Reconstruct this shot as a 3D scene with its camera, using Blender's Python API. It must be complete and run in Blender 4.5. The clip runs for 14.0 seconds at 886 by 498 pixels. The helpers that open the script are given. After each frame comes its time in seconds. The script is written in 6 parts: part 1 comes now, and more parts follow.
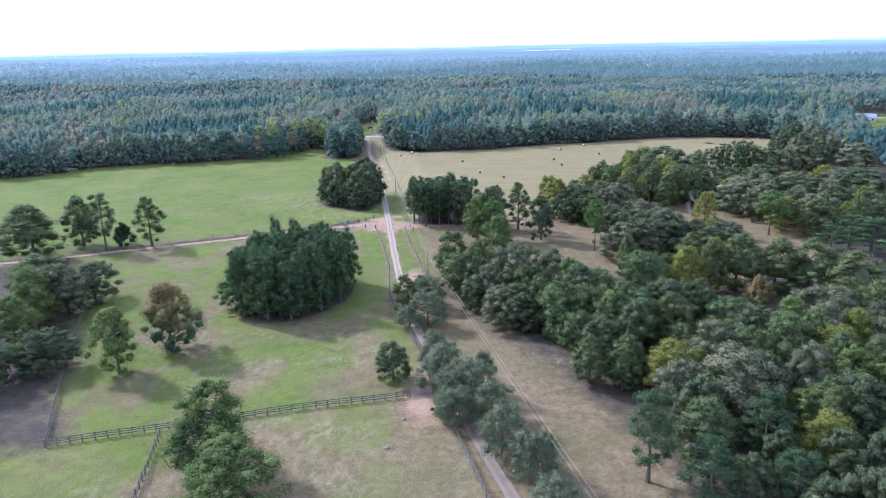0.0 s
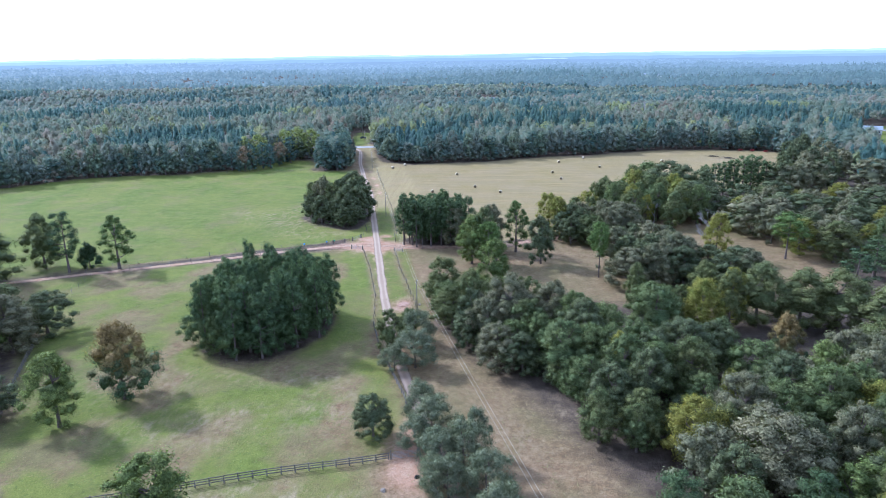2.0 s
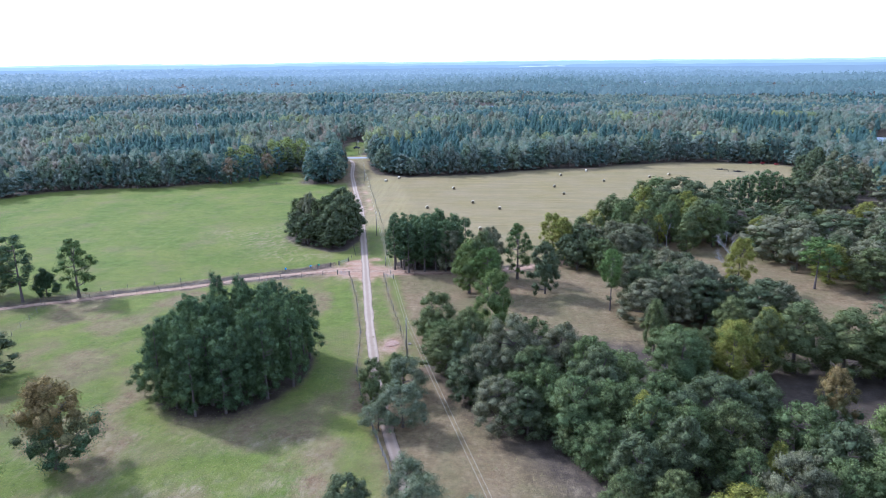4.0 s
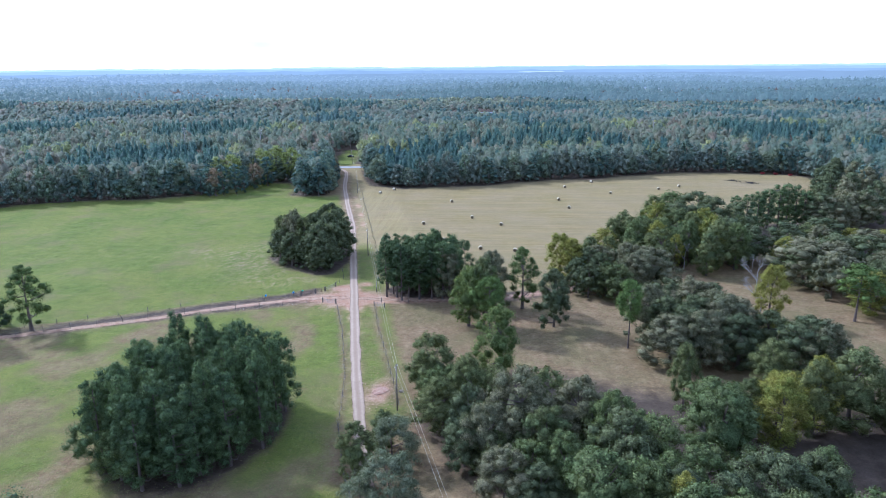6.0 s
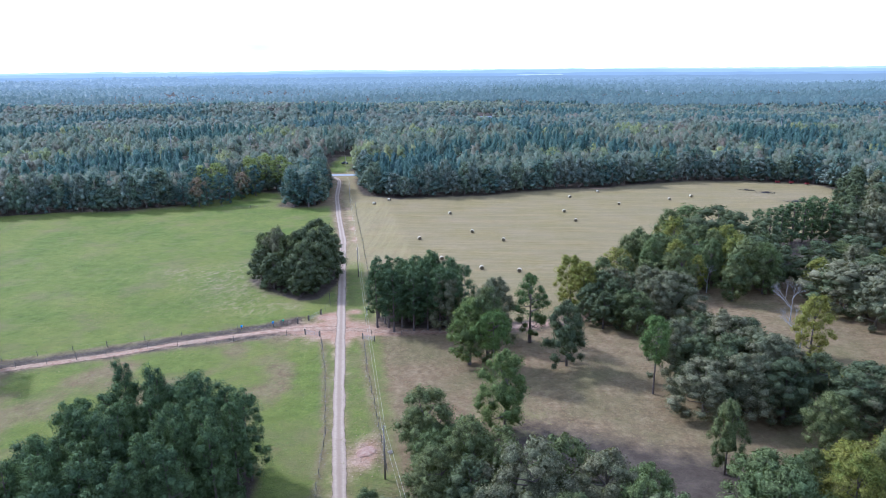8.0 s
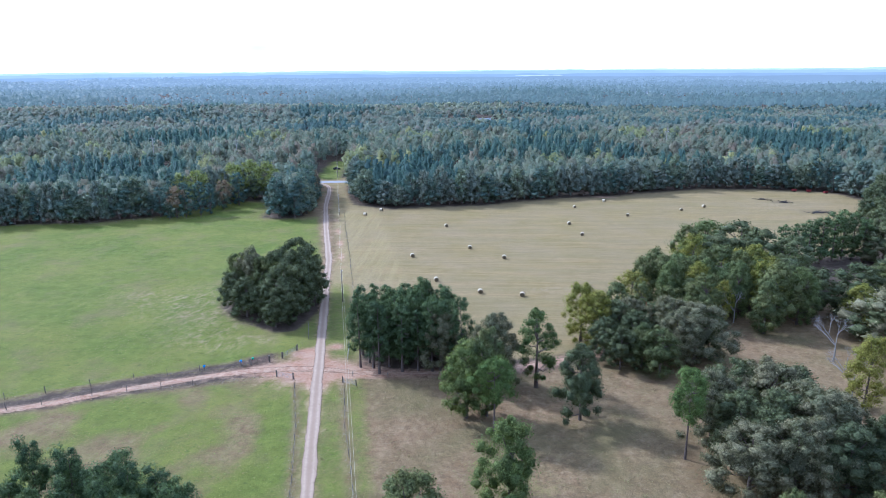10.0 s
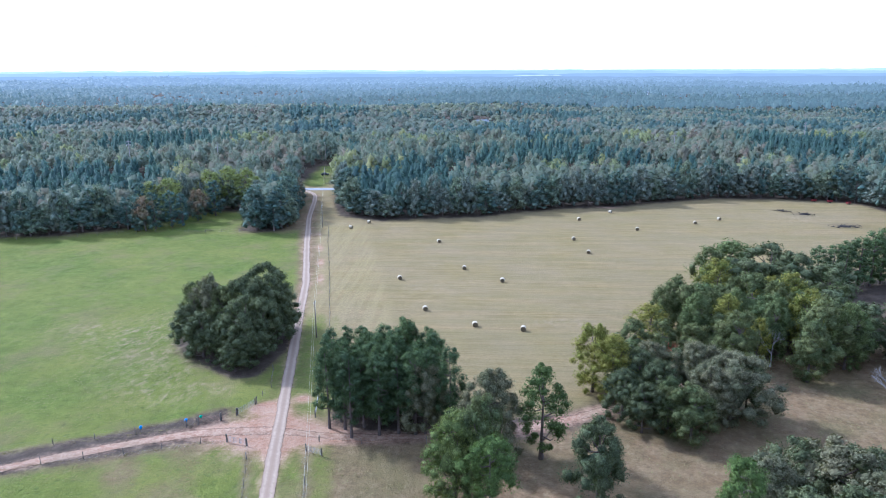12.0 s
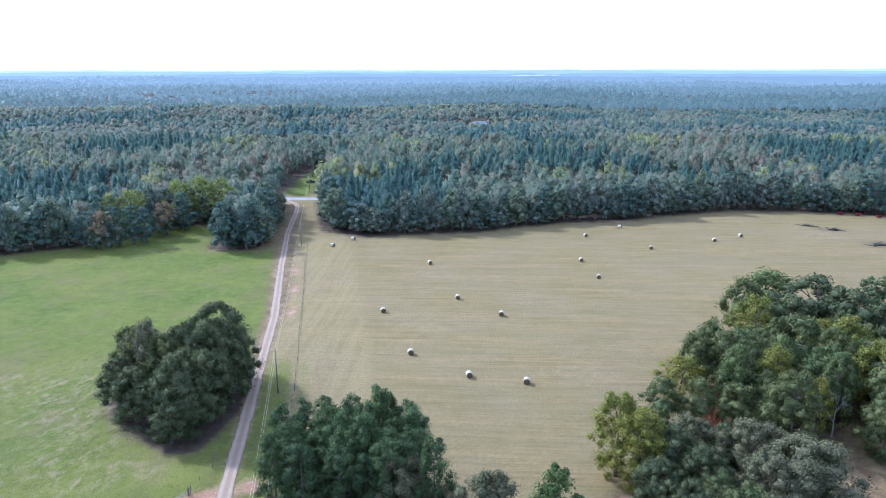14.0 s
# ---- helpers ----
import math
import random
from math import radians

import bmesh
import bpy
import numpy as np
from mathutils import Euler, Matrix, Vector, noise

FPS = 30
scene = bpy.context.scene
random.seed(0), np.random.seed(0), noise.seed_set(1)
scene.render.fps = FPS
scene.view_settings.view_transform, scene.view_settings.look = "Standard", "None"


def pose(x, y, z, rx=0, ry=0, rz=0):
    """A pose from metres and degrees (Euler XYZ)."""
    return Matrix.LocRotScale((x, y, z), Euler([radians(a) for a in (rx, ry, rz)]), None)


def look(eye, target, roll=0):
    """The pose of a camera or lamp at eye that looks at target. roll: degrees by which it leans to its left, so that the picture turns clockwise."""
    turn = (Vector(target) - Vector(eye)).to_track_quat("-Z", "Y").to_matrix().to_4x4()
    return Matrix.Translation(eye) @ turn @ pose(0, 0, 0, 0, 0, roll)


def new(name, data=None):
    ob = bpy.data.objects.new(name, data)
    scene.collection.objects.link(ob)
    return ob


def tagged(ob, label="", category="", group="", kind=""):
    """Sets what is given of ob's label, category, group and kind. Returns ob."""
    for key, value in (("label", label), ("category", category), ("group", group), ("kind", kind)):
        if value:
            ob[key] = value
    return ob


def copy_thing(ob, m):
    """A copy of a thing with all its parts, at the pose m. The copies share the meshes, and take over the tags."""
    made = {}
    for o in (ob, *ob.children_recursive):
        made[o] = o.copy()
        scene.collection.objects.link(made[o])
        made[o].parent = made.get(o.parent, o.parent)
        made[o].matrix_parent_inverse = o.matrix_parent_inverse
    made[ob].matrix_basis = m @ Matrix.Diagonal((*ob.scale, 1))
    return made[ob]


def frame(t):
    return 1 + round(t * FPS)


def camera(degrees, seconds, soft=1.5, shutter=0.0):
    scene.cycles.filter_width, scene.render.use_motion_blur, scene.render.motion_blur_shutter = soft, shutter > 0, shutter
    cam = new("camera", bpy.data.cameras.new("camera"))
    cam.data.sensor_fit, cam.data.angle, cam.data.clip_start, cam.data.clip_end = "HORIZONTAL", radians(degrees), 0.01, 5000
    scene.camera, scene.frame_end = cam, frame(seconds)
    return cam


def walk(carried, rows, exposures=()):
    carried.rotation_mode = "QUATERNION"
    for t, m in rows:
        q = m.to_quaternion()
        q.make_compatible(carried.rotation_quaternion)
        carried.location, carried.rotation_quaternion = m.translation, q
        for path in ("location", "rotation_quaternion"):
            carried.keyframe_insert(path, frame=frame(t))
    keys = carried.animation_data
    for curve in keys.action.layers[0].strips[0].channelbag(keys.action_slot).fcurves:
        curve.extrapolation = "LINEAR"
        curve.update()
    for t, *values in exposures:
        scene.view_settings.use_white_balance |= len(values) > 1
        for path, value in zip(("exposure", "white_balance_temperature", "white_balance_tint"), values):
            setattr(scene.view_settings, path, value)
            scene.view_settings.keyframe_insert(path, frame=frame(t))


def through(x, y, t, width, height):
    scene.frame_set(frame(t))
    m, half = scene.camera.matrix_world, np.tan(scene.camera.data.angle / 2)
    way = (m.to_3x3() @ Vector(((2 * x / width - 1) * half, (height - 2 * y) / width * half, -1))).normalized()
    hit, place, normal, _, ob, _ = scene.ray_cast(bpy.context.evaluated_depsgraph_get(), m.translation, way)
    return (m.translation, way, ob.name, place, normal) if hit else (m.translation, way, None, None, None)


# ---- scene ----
cam = camera(67.1, 14.0, soft=0.55)
PATH = [
    (0, (0.800, -196.671, 57.292), (-6.155, -101.232, 28.258), -1.20),
    (0.5, (0.920, -193.183, 57.274), (-5.863, -97.653, 28.497), -1.12),
    (1, (0.977, -189.273, 57.300), (-5.650, -93.654, 28.785), -1.03),
    (1.5, (0.987, -185.050, 57.352), (-5.498, -89.344, 29.098), -0.94),
    (2, (0.961, -180.606, 57.415), (-5.397, -84.816, 29.419), -0.85),
    (2.5, (0.904, -176.013, 57.480), (-5.339, -80.142, 29.735), -0.77),
    (3, (0.819, -171.328, 57.541), (-5.320, -75.381, 30.038), -0.70),
    (5.5, (0.019, -147.619, 57.708), (-5.737, -51.369, 31.200), -0.52),
    (6, (-0.197, -142.888, 57.722), (-5.894, -46.594, 31.360), -0.51),
    (6.5, (-0.417, -138.145, 57.734), (-6.060, -41.813, 31.498), -0.51),
    (7, (-0.632, -133.371, 57.748), (-6.222, -37.007, 31.618), -0.51),
    (7.5, (-0.831, -128.545, 57.765), (-6.369, -32.154, 31.723), -0.51),
    (8, (-1.001, -123.642, 57.788), (-6.488, -27.231, 31.813), -0.50),
    (10.5, (-1.012, -97.158, 58.001), (-6.213, -0.705, 32.123), -0.40),
    (11, (-0.805, -91.332, 58.059), (-5.939, 5.120, 32.164), -0.35),
    (11.5, (-0.540, -85.307, 58.117), (-5.603, 11.144, 32.201), -0.31),
    (12, (-0.240, -79.083, 58.174), (-5.228, 17.365, 32.235), -0.26),
    (12.5, (0.057, -72.674, 58.229), (-4.849, 23.773, 32.267), -0.21),
    (13, (0.302, -66.098, 58.280), (-4.520, 30.348, 32.302), -0.18),
    (13.5, (0.422, -59.388, 58.328), (-4.311, 37.061, 32.343), -0.16),
    (14, (0.328, -52.587, 58.374), (-4.315, 43.868, 32.398), -0.16),
]
EXPOSURES = [(0.0, 1.10, 4770, 15), (3.0, 1.08, 4770, 15), (5.5, 0.90, 4770, 15), (8.0, 0.90, 4770, 15), (10.5, 0.94, 4770, 15), (14.0, 1.02, 4770, 15)]
walk(cam, [(t, look(eye, target, roll)) for t, eye, target, roll in PATH], EXPOSURES)

# ---- sky and sun ----
SUN_WAY = Vector((-22.0, 12.5, 19.0)).normalized()
world = bpy.data.worlds.new("sky")
scene.world = world
world.use_nodes = True
wt = world.node_tree
sky = wt.nodes.new("ShaderNodeTexSky")
sky.sky_type, sky.sun_disc = "NISHITA", False
sky.sun_elevation = math.asin(SUN_WAY.z)
sky.sun_rotation = math.atan2(SUN_WAY.x, SUN_WAY.y)
sky.air_density, sky.dust_density, sky.ozone_density = 1.0, 1.5, 1.5
background = wt.nodes["Background"]
background.inputs["Strength"].default_value = 0.123
# hazy veil: thick towards the horizon, thin overhead, a little uneven
coord = wt.nodes.new("ShaderNodeTexCoord")
stretch = wt.nodes.new("ShaderNodeMapping")
stretch.inputs["Scale"].default_value = (1.2, 1.2, 7.0)
veil = wt.nodes.new("ShaderNodeTexNoise")
veil.inputs["Scale"].default_value, veil.inputs["Detail"].default_value = 1.6, 6
axes = wt.nodes.new("ShaderNodeSeparateXYZ")
rise = wt.nodes.new("ShaderNodeMapRange")
rise.inputs["From Min"].default_value, rise.inputs["From Max"].default_value = 0.0, 0.55
rise.inputs["To Min"].default_value, rise.inputs["To Max"].default_value = 1.0, 0.4
patch = wt.nodes.new("ShaderNodeMapRange")
patch.inputs["From Min"].default_value, patch.inputs["From Max"].default_value = 0.3, 0.65
patch.inputs["To Min"].default_value, patch.inputs["To Max"].default_value = 0.72, 1.0
thick = wt.nodes.new("ShaderNodeMath")
thick.operation = "MULTIPLY"
cloud = wt.nodes.new("ShaderNodeMix")
cloud.data_type = "RGBA"
cloud.inputs["B"].default_value = (9.4, 9.7, 10.2, 1)
wt.links.new(coord.outputs["Generated"], stretch.inputs["Vector"])
wt.links.new(coord.outputs["Generated"], axes.inputs["Vector"])
wt.links.new(stretch.outputs["Vector"], veil.inputs["Vector"])
wt.links.new(veil.outputs["Fac"], patch.inputs["Value"])
wt.links.new(axes.outputs["Z"], rise.inputs["Value"])
wt.links.new(rise.outputs["Result"], thick.inputs[0])
wt.links.new(patch.outputs["Result"], thick.inputs[1])
wt.links.new(thick.outputs[0], cloud.inputs["Factor"])
wt.links.new(sky.outputs["Color"], cloud.inputs["A"])
# thin pale-blue breaks between the clouds
breaks = wt.nodes.new("ShaderNodeTexNoise")
breaks.inputs["Scale"].default_value, breaks.inputs["Detail"].default_value = 2.3, 5
gap_range = wt.nodes.new("ShaderNodeMapRange")
gap_range.inputs["From Min"].default_value, gap_range.inputs["From Max"].default_value = 0.57, 0.85
broken = wt.nodes.new("ShaderNodeMix")
broken.data_type = "RGBA"
broken.inputs["B"].default_value = (3.5, 3.8, 3.95, 1)
wt.links.new(stretch.outputs["Vector"], breaks.inputs["Vector"])
wt.links.new(breaks.outputs["Fac"], gap_range.inputs["Value"])
wt.links.new(gap_range.outputs["Result"], broken.inputs["Factor"])
wt.links.new(cloud.outputs["Result"], broken.inputs["A"])
wt.links.new(broken.outputs["Result"], background.inputs["Color"])

sun_data = bpy.data.lights.new("sun", "SUN")
sun_data.energy, sun_data.angle, sun_data.color = 3.0, radians(5.0), (1.0, 0.94, 0.83)
sun = new("sun", sun_data)
sun.matrix_world = look(SUN_WAY * 300, (0, 0, 0))


# ---- materials ----
def shader(name, rough=0.9):
    m = bpy.data.materials.new(name)
    m.use_nodes = True
    b = m.node_tree.nodes["Principled BSDF"]
    b.inputs["Roughness"].default_value = rough
    b.inputs["Specular IOR Level"].default_value = 0.25
    return m, m.node_tree, b


def node(tree, kind, **inputs):
    n = tree.nodes.new("ShaderNode" + kind)
    for key, value in inputs.items():
        n.inputs[key].default_value = value
    return n


def blend(tree, fac, a, b, mode="MIX"):
    """A colour mix; fac, a and b are sockets or values. Returns the output socket."""
    n = tree.nodes.new("ShaderNodeMix")
    n.data_type, n.blend_type = "RGBA", mode
    for key, value in (("Factor", fac), ("A", a), ("B", b)):
        if isinstance(value, bpy.types.NodeSocket):
            tree.links.new(value, n.inputs[key])
        elif key == "Factor":
            n.inputs[key].default_value = value
        else:
            n.inputs[key].default_value = (*value, 1)
    return n.outputs["Result"]


def grain(tree, scale, lo=0.35, hi=0.65, detail=5, vector=None, rough=0.6):
    """A noise in world metres, spread to 0..1 between lo and hi."""
    n = node(tree, "TexNoise", Scale=scale, Detail=detail, Roughness=rough)
    if vector is None:
        vector = tree.nodes.new("ShaderNodeNewGeometry").outputs["Position"]
    tree.links.new(vector, n.inputs["Vector"])
    r = node(tree, "MapRange")
    r.inputs["From Min"].default_value, r.inputs["From Max"].default_value = lo, hi
    tree.links.new(n.outputs["Fac"], r.inputs["Value"])
    return r.outputs["Result"]


def relief(tree, b, height, strength, distance):
    n = node(tree, "Bump", Strength=strength, Distance=distance)
    tree.links.new(height, n.inputs["Height"])
    tree.links.new(n.outputs["Normal"], b.inputs["Normal"])


def times(tree, a, b):
    n = tree.nodes.new("ShaderNodeMath")
    n.operation = "MULTIPLY"
    for i, value in enumerate((a, b)):
        if isinstance(value, bpy.types.NodeSocket):
            tree.links.new(value, n.inputs[i])
        else:
            n.inputs[i].default_value = value
    return n.outputs[0]


def two_tone(name, a, b, scale, rough=0.85, c=None, bump=0.3, metal=0.0, local=False):
    """Colours a and b mixed by a coarse noise, with a finer one that varies both."""
    m, t, s = shader(name, rough)
    v = t.nodes.new("ShaderNodeTexCoord").outputs["Object"] if local else None
    col = blend(t, grain(t, scale, vector=v), a, b)
    fine = grain(t, scale * 7, 0.3, 0.7, vector=v)
    col = blend(t, times(t, fine, 0.5), col, c or [q * 0.6 for q in a])
    t.links.new(col, s.inputs["Base Color"])
    s.inputs["Metallic"].default_value = metal
    if bump:
        relief(t, s, fine, bump, 0.05)
    return m


def leaf_material(name, a, b, c, through=0.22, spread=0.5, uneven=0.35, lit=(1.2, 1.2, 0.68), speck=3.5):
    """Leaves: a and b from tree to tree, c on single clumps; some light passes through."""
    m, t, s = shader(name, 0.7)
    s.inputs["Specular IOR Level"].default_value = 0.1
    info = t.nodes.new("ShaderNodeObjectInfo")
    geo = t.nodes.new("ShaderNodeNewGeometry")
    attr = t.nodes.new("ShaderNodeAttribute")
    attr.attribute_name = "lobe"
    col = blend(t, info.outputs["Random"], a, b)
    col = blend(t, times(t, attr.outputs["Fac"], spread), col, c)
    dark = blend(t, geo.outputs["Random Per Island"], [1 - uneven] * 3, [1 + uneven] * 3)
    col = blend(t, 1.0, col, dark, "MULTIPLY")
    if speck:
        fine = grain(t, speck, 0.36, 0.64, detail=3, rough=0.75)
        col = blend(t, 1.0, col, blend(t, fine, (0.5, 0.5, 0.5), (1.5, 1.5, 1.5)), "MULTIPLY")
        relief(t, s, fine, 0.4, 0.2)
    t.links.new(col, s.inputs["Base Color"])
    leafy(t, s, col, lit, through)
    return m


def leafy(t, s, col, lit, through):
    """Mix in the light that passes through leaves."""
    tr = t.nodes.new("ShaderNodeBsdfTranslucent")
    t.links.new(blend(t, 1.0, col, lit, "MULTIPLY"), tr.inputs["Color"])
    mix = t.nodes.new("ShaderNodeMixShader")
    mix.inputs["Fac"].default_value = through
    t.links.new(s.outputs[0], mix.inputs[1])
    t.links.new(tr.outputs[0], mix.inputs[2])
    t.links.new(mix.outputs[0], t.nodes["Material Output"].inputs["Surface"])


def wood_material(name, tones, drift, speck=0.9):
    """Woodland crowns: each tree takes its own tone from a range, which drifts from stand to stand."""
    m, t, s = shader(name, 0.65)
    s.inputs["Specular IOR Level"].default_value = 0.1
    attr = t.nodes.new("ShaderNodeAttribute")
    attr.attribute_name = "lobe"
    stand = grain(t, 0.010, 0.36, 0.66, detail=4)
    which = t.nodes.new("ShaderNodeMix")
    which.data_type = "FLOAT"
    which.inputs["Factor"].default_value = drift
    t.links.new(attr.outputs["Fac"], which.inputs["A"])
    t.links.new(stand, which.inputs["B"])
    ramp = t.nodes.new("ShaderNodeValToRGB")
    ends = ramp.color_ramp.elements
    ends[0].position, ends[0].color = tones[0][0], (*tones[0][1], 1)
    ends[1].position, ends[1].color = tones[-1][0], (*tones[-1][1], 1)
    for at, tone in tones[1:-1]:
        ends.new(at).color = (*tone, 1)
    t.links.new(which.outputs["Result"], ramp.inputs["Fac"])
    geo = t.nodes.new("ShaderNodeNewGeometry")
    col = blend(t, 1.0, ramp.outputs["Color"], blend(t, geo.outputs["Random Per Island"], (0.88, 0.88, 0.89), (1.12, 1.12, 1.11)), "MULTIPLY")
    fine = grain(t, speck, 0.34, 0.66, detail=4, rough=0.75)
    col = blend(t, 1.0, col, blend(t, fine, (0.80, 0.81, 0.83), (1.20, 1.20, 1.18)), "MULTIPLY")
    t.links.new(col, s.inputs["Base Color"])
    leafy(t, s, col, (1.2, 1.25, 0.95), 0.52)
    return m


LEAVES = {
    "pine_full": leaf_material("stand_pine_needles", (0.063, 0.096, 0.047), (0.085, 0.124, 0.053), (0.125, 0.166, 0.062)),
    "pine": leaf_material("pine_needles", (0.054, 0.084, 0.043), (0.074, 0.108, 0.047), (0.101, 0.136, 0.055)),
    "pine_lone": leaf_material("bright_pine_needles", (0.098, 0.146, 0.044), (0.106, 0.156, 0.048), (0.136, 0.182, 0.050)),
    "red_bush": leaf_material("rust_red_leaves", (0.34, 0.12, 0.06), (0.36, 0.14, 0.07), (0.24, 0.12, 0.07)),
    "oak_grey": leaf_material("grey_green_leaves", (0.124, 0.135, 0.076), (0.159, 0.155, 0.087), (0.221, 0.195, 0.114)),
    "oak_dark": leaf_material("dark_leaves", (0.075, 0.096, 0.051), (0.095, 0.114, 0.056), (0.133, 0.141, 0.063)),
    "oak_green": leaf_material("green_leaves", (0.090, 0.124, 0.052), (0.116, 0.150, 0.056), (0.164, 0.178, 0.070)),
    "gum_green": leaf_material("gum_leaves", (0.090, 0.119, 0.051), (0.121, 0.140, 0.055), (0.165, 0.162, 0.061)),
    "gum_yellow": leaf_material("yellowing_leaves", (0.168, 0.190, 0.045), (0.215, 0.215, 0.049), (0.274, 0.236, 0.058), through=0.35),
    "gum_fresh": leaf_material("fresh_green_leaves", (0.116, 0.158, 0.053), (0.143, 0.182, 0.056), (0.193, 0.212, 0.070), through=0.32),
    "gum_tall": leaf_material("glossy_leaves", (0.067, 0.102, 0.032), (0.081, 0.118, 0.036), (0.119, 0.150, 0.045)),
    "gum_brown": leaf_material("browning_leaves", (0.215, 0.155, 0.060), (0.205, 0.148, 0.060), (0.078, 0.118, 0.056), spread=1.0),
    "cedar": leaf_material("cedar_scales", (0.043, 0.068, 0.030), (0.050, 0.074, 0.033), (0.072, 0.096, 0.038)),
    "willow": leaf_material("silvery_leaves", (0.128, 0.152, 0.092), (0.150, 0.170, 0.096), (0.192, 0.202, 0.128)),
    # edge, wood and far tones: distance haze painted in, paler and bluer
    "edge_dark": leaf_material("hazed_edge_leaves", (0.095, 0.142, 0.118), (0.115, 0.163, 0.131), (0.149, 0.188, 0.142), speck=1.6),
    "edge_grey": leaf_material("hazed_edge_grey_leaves", (0.132, 0.171, 0.145), (0.159, 0.190, 0.155), (0.207, 0.220, 0.174), speck=1.6),
    "edge_gum": leaf_material("hazed_edge_gum_leaves", (0.117, 0.173, 0.123), (0.156, 0.193, 0.126), (0.195, 0.210, 0.134), speck=1.6),
    "edge_pine": leaf_material("hazed_edge_pine_needles", (0.076, 0.127, 0.118), (0.095, 0.149, 0.126), (0.122, 0.176, 0.137), speck=1.6),
    "edge_yellow": leaf_material("hazed_edge_yellow_leaves", (0.200, 0.250, 0.085), (0.235, 0.270, 0.090), (0.290, 0.290, 0.110), through=0.35, speck=1.6),
    "edge_brown": leaf_material("hazed_edge_brown_leaves", (0.240, 0.175, 0.110), (0.230, 0.170, 0.110), (0.105, 0.150, 0.110), spread=1.0, speck=1.6),
    "wood": wood_material("hazed_woodland_leaves", ((0.0, (0.140, 0.181, 0.148)), (0.35, (0.164, 0.206, 0.161)), (0.60, (0.200, 0.219, 0.163)), (0.78, (0.229, 0.219, 0.170)), (0.92, (0.266, 0.213, 0.167)), (1.0, (0.283, 0.266, 0.156))), 0.34),
    "wood_pine": wood_material("hazed_woodland_pine_needles", ((0.0, (0.073, 0.124, 0.125)), (0.6, (0.094, 0.157, 0.141)), (1.0, (0.130, 0.192, 0.151))), 0.4),
    "wood_yellow": wood_material("hazed_woodland_yellow_leaves", ((0.0, (0.206, 0.246, 0.141)), (0.6, (0.260, 0.281, 0.141)), (1.0, (0.325, 0.310, 0.154))), 0.2),
    "far_wood": wood_material("hazed_far_leaves", ((0.0, (0.157, 0.200, 0.175)), (0.35, (0.184, 0.226, 0.190)), (0.60, (0.220, 0.239, 0.192)), (0.78, (0.251, 0.240, 0.201)), (0.92, (0.277, 0.233, 0.198)), (1.0, (0.297, 0.282, 0.190))), 0.34),
    "far_pine": wood_material("hazed_far_pine_needles", ((0.0, (0.090, 0.143, 0.151)), (0.6, (0.114, 0.177, 0.168)), (1.0, (0.148, 0.208, 0.176))), 0.4),
    "far_yellow": wood_material("hazed_far_yellow_leaves", ((0.0, (0.218, 0.248, 0.186)), (0.6, (0.250, 0.270, 0.195)), (1.0, (0.295, 0.295, 0.215))), 0.2),
}
BARK = two_tone("bark", (0.10, 0.075, 0.06), (0.16, 0.13, 0.11), 3.0, bump=0.6)
PINE_BARK = two_tone("pine_bark", (0.10, 0.075, 0.065), (0.15, 0.12, 0.105), 3.0, bump=0.6)
GREY_WOOD = two_tone("grey_dead_wood", (0.27, 0.25, 0.235), (0.36, 0.34, 0.325), 4.0)
FENCE_WOOD = two_tone("weathered_fence_wood", (0.115, 0.098, 0.084), (0.215, 0.190, 0.165), 2.5, bump=0.5)
POLE_WOOD = two_tone("pole_wood", (0.20, 0.17, 0.14), (0.28, 0.24, 0.20), 2.0)
STEEL = two_tone("galvanised_steel", (0.26, 0.26, 0.26), (0.38, 0.38, 0.38), 3.0, rough=0.6, metal=0.4)
RUST = two_tone("rusty_pipe", (0.16, 0.09, 0.06), (0.24, 0.17, 0.13), 5.0)
WIRE = two_tone("cable", (0.46, 0.42, 0.31), (0.54, 0.50, 0.38), 1.0, rough=0.5, bump=0)
FENCE_WIRE = two_tone("rusting_fence_wire", (0.26, 0.24, 0.22), (0.34, 0.32, 0.30), 1.0, rough=0.6, bump=0)
BLUE = two_tone("blue_plastic", (0.02, 0.22, 0.62), (0.03, 0.28, 0.70), 3.0, rough=0.45, bump=0)
GREEN_PLASTIC = two_tone("green_plastic", (0.02, 0.30, 0.16), (0.03, 0.36, 0.20), 3.0, rough=0.45, bump=0)
WRAP = two_tone("net_wrapped_hay", (0.44, 0.38, 0.27), (0.56, 0.50, 0.38), 3.0, c=(0.34, 0.28, 0.18), bump=0.5)
HAY = two_tone("cut_hay", (0.13, 0.10, 0.06), (0.20, 0.16, 0.095), 5.0, bump=0.9)
STONE = two_tone("field_stone", (0.20, 0.165, 0.13), (0.29, 0.245, 0.20), 3.0, bump=0.8)
ASH = two_tone("burnt_debris", (0.02, 0.018, 0.018), (0.06, 0.05, 0.045), 1.5, bump=0.8)
RED_PAINT = two_tone("red_paint", (0.16, 0.022, 0.026), (0.20, 0.03, 0.032), 2.0, rough=0.5)
WHITE_PAINT = two_tone("white_siding", (0.72, 0.73, 0.74), (0.80, 0.80, 0.80), 0.6, bump=0)
ROOFING = two_tone("grey_roofing", (0.22, 0.25, 0.30), (0.32, 0.35, 0.40), 0.8)
DARK_GLASS = two_tone("dark_window_glass", (0.03, 0.035, 0.045), (0.05, 0.055, 0.06), 1.0, rough=0.15, bump=0)
CAR_PAINT = two_tone("dark_car_paint", (0.025, 0.028, 0.035), (0.03, 0.033, 0.04), 2.0, rough=0.25, bump=0)
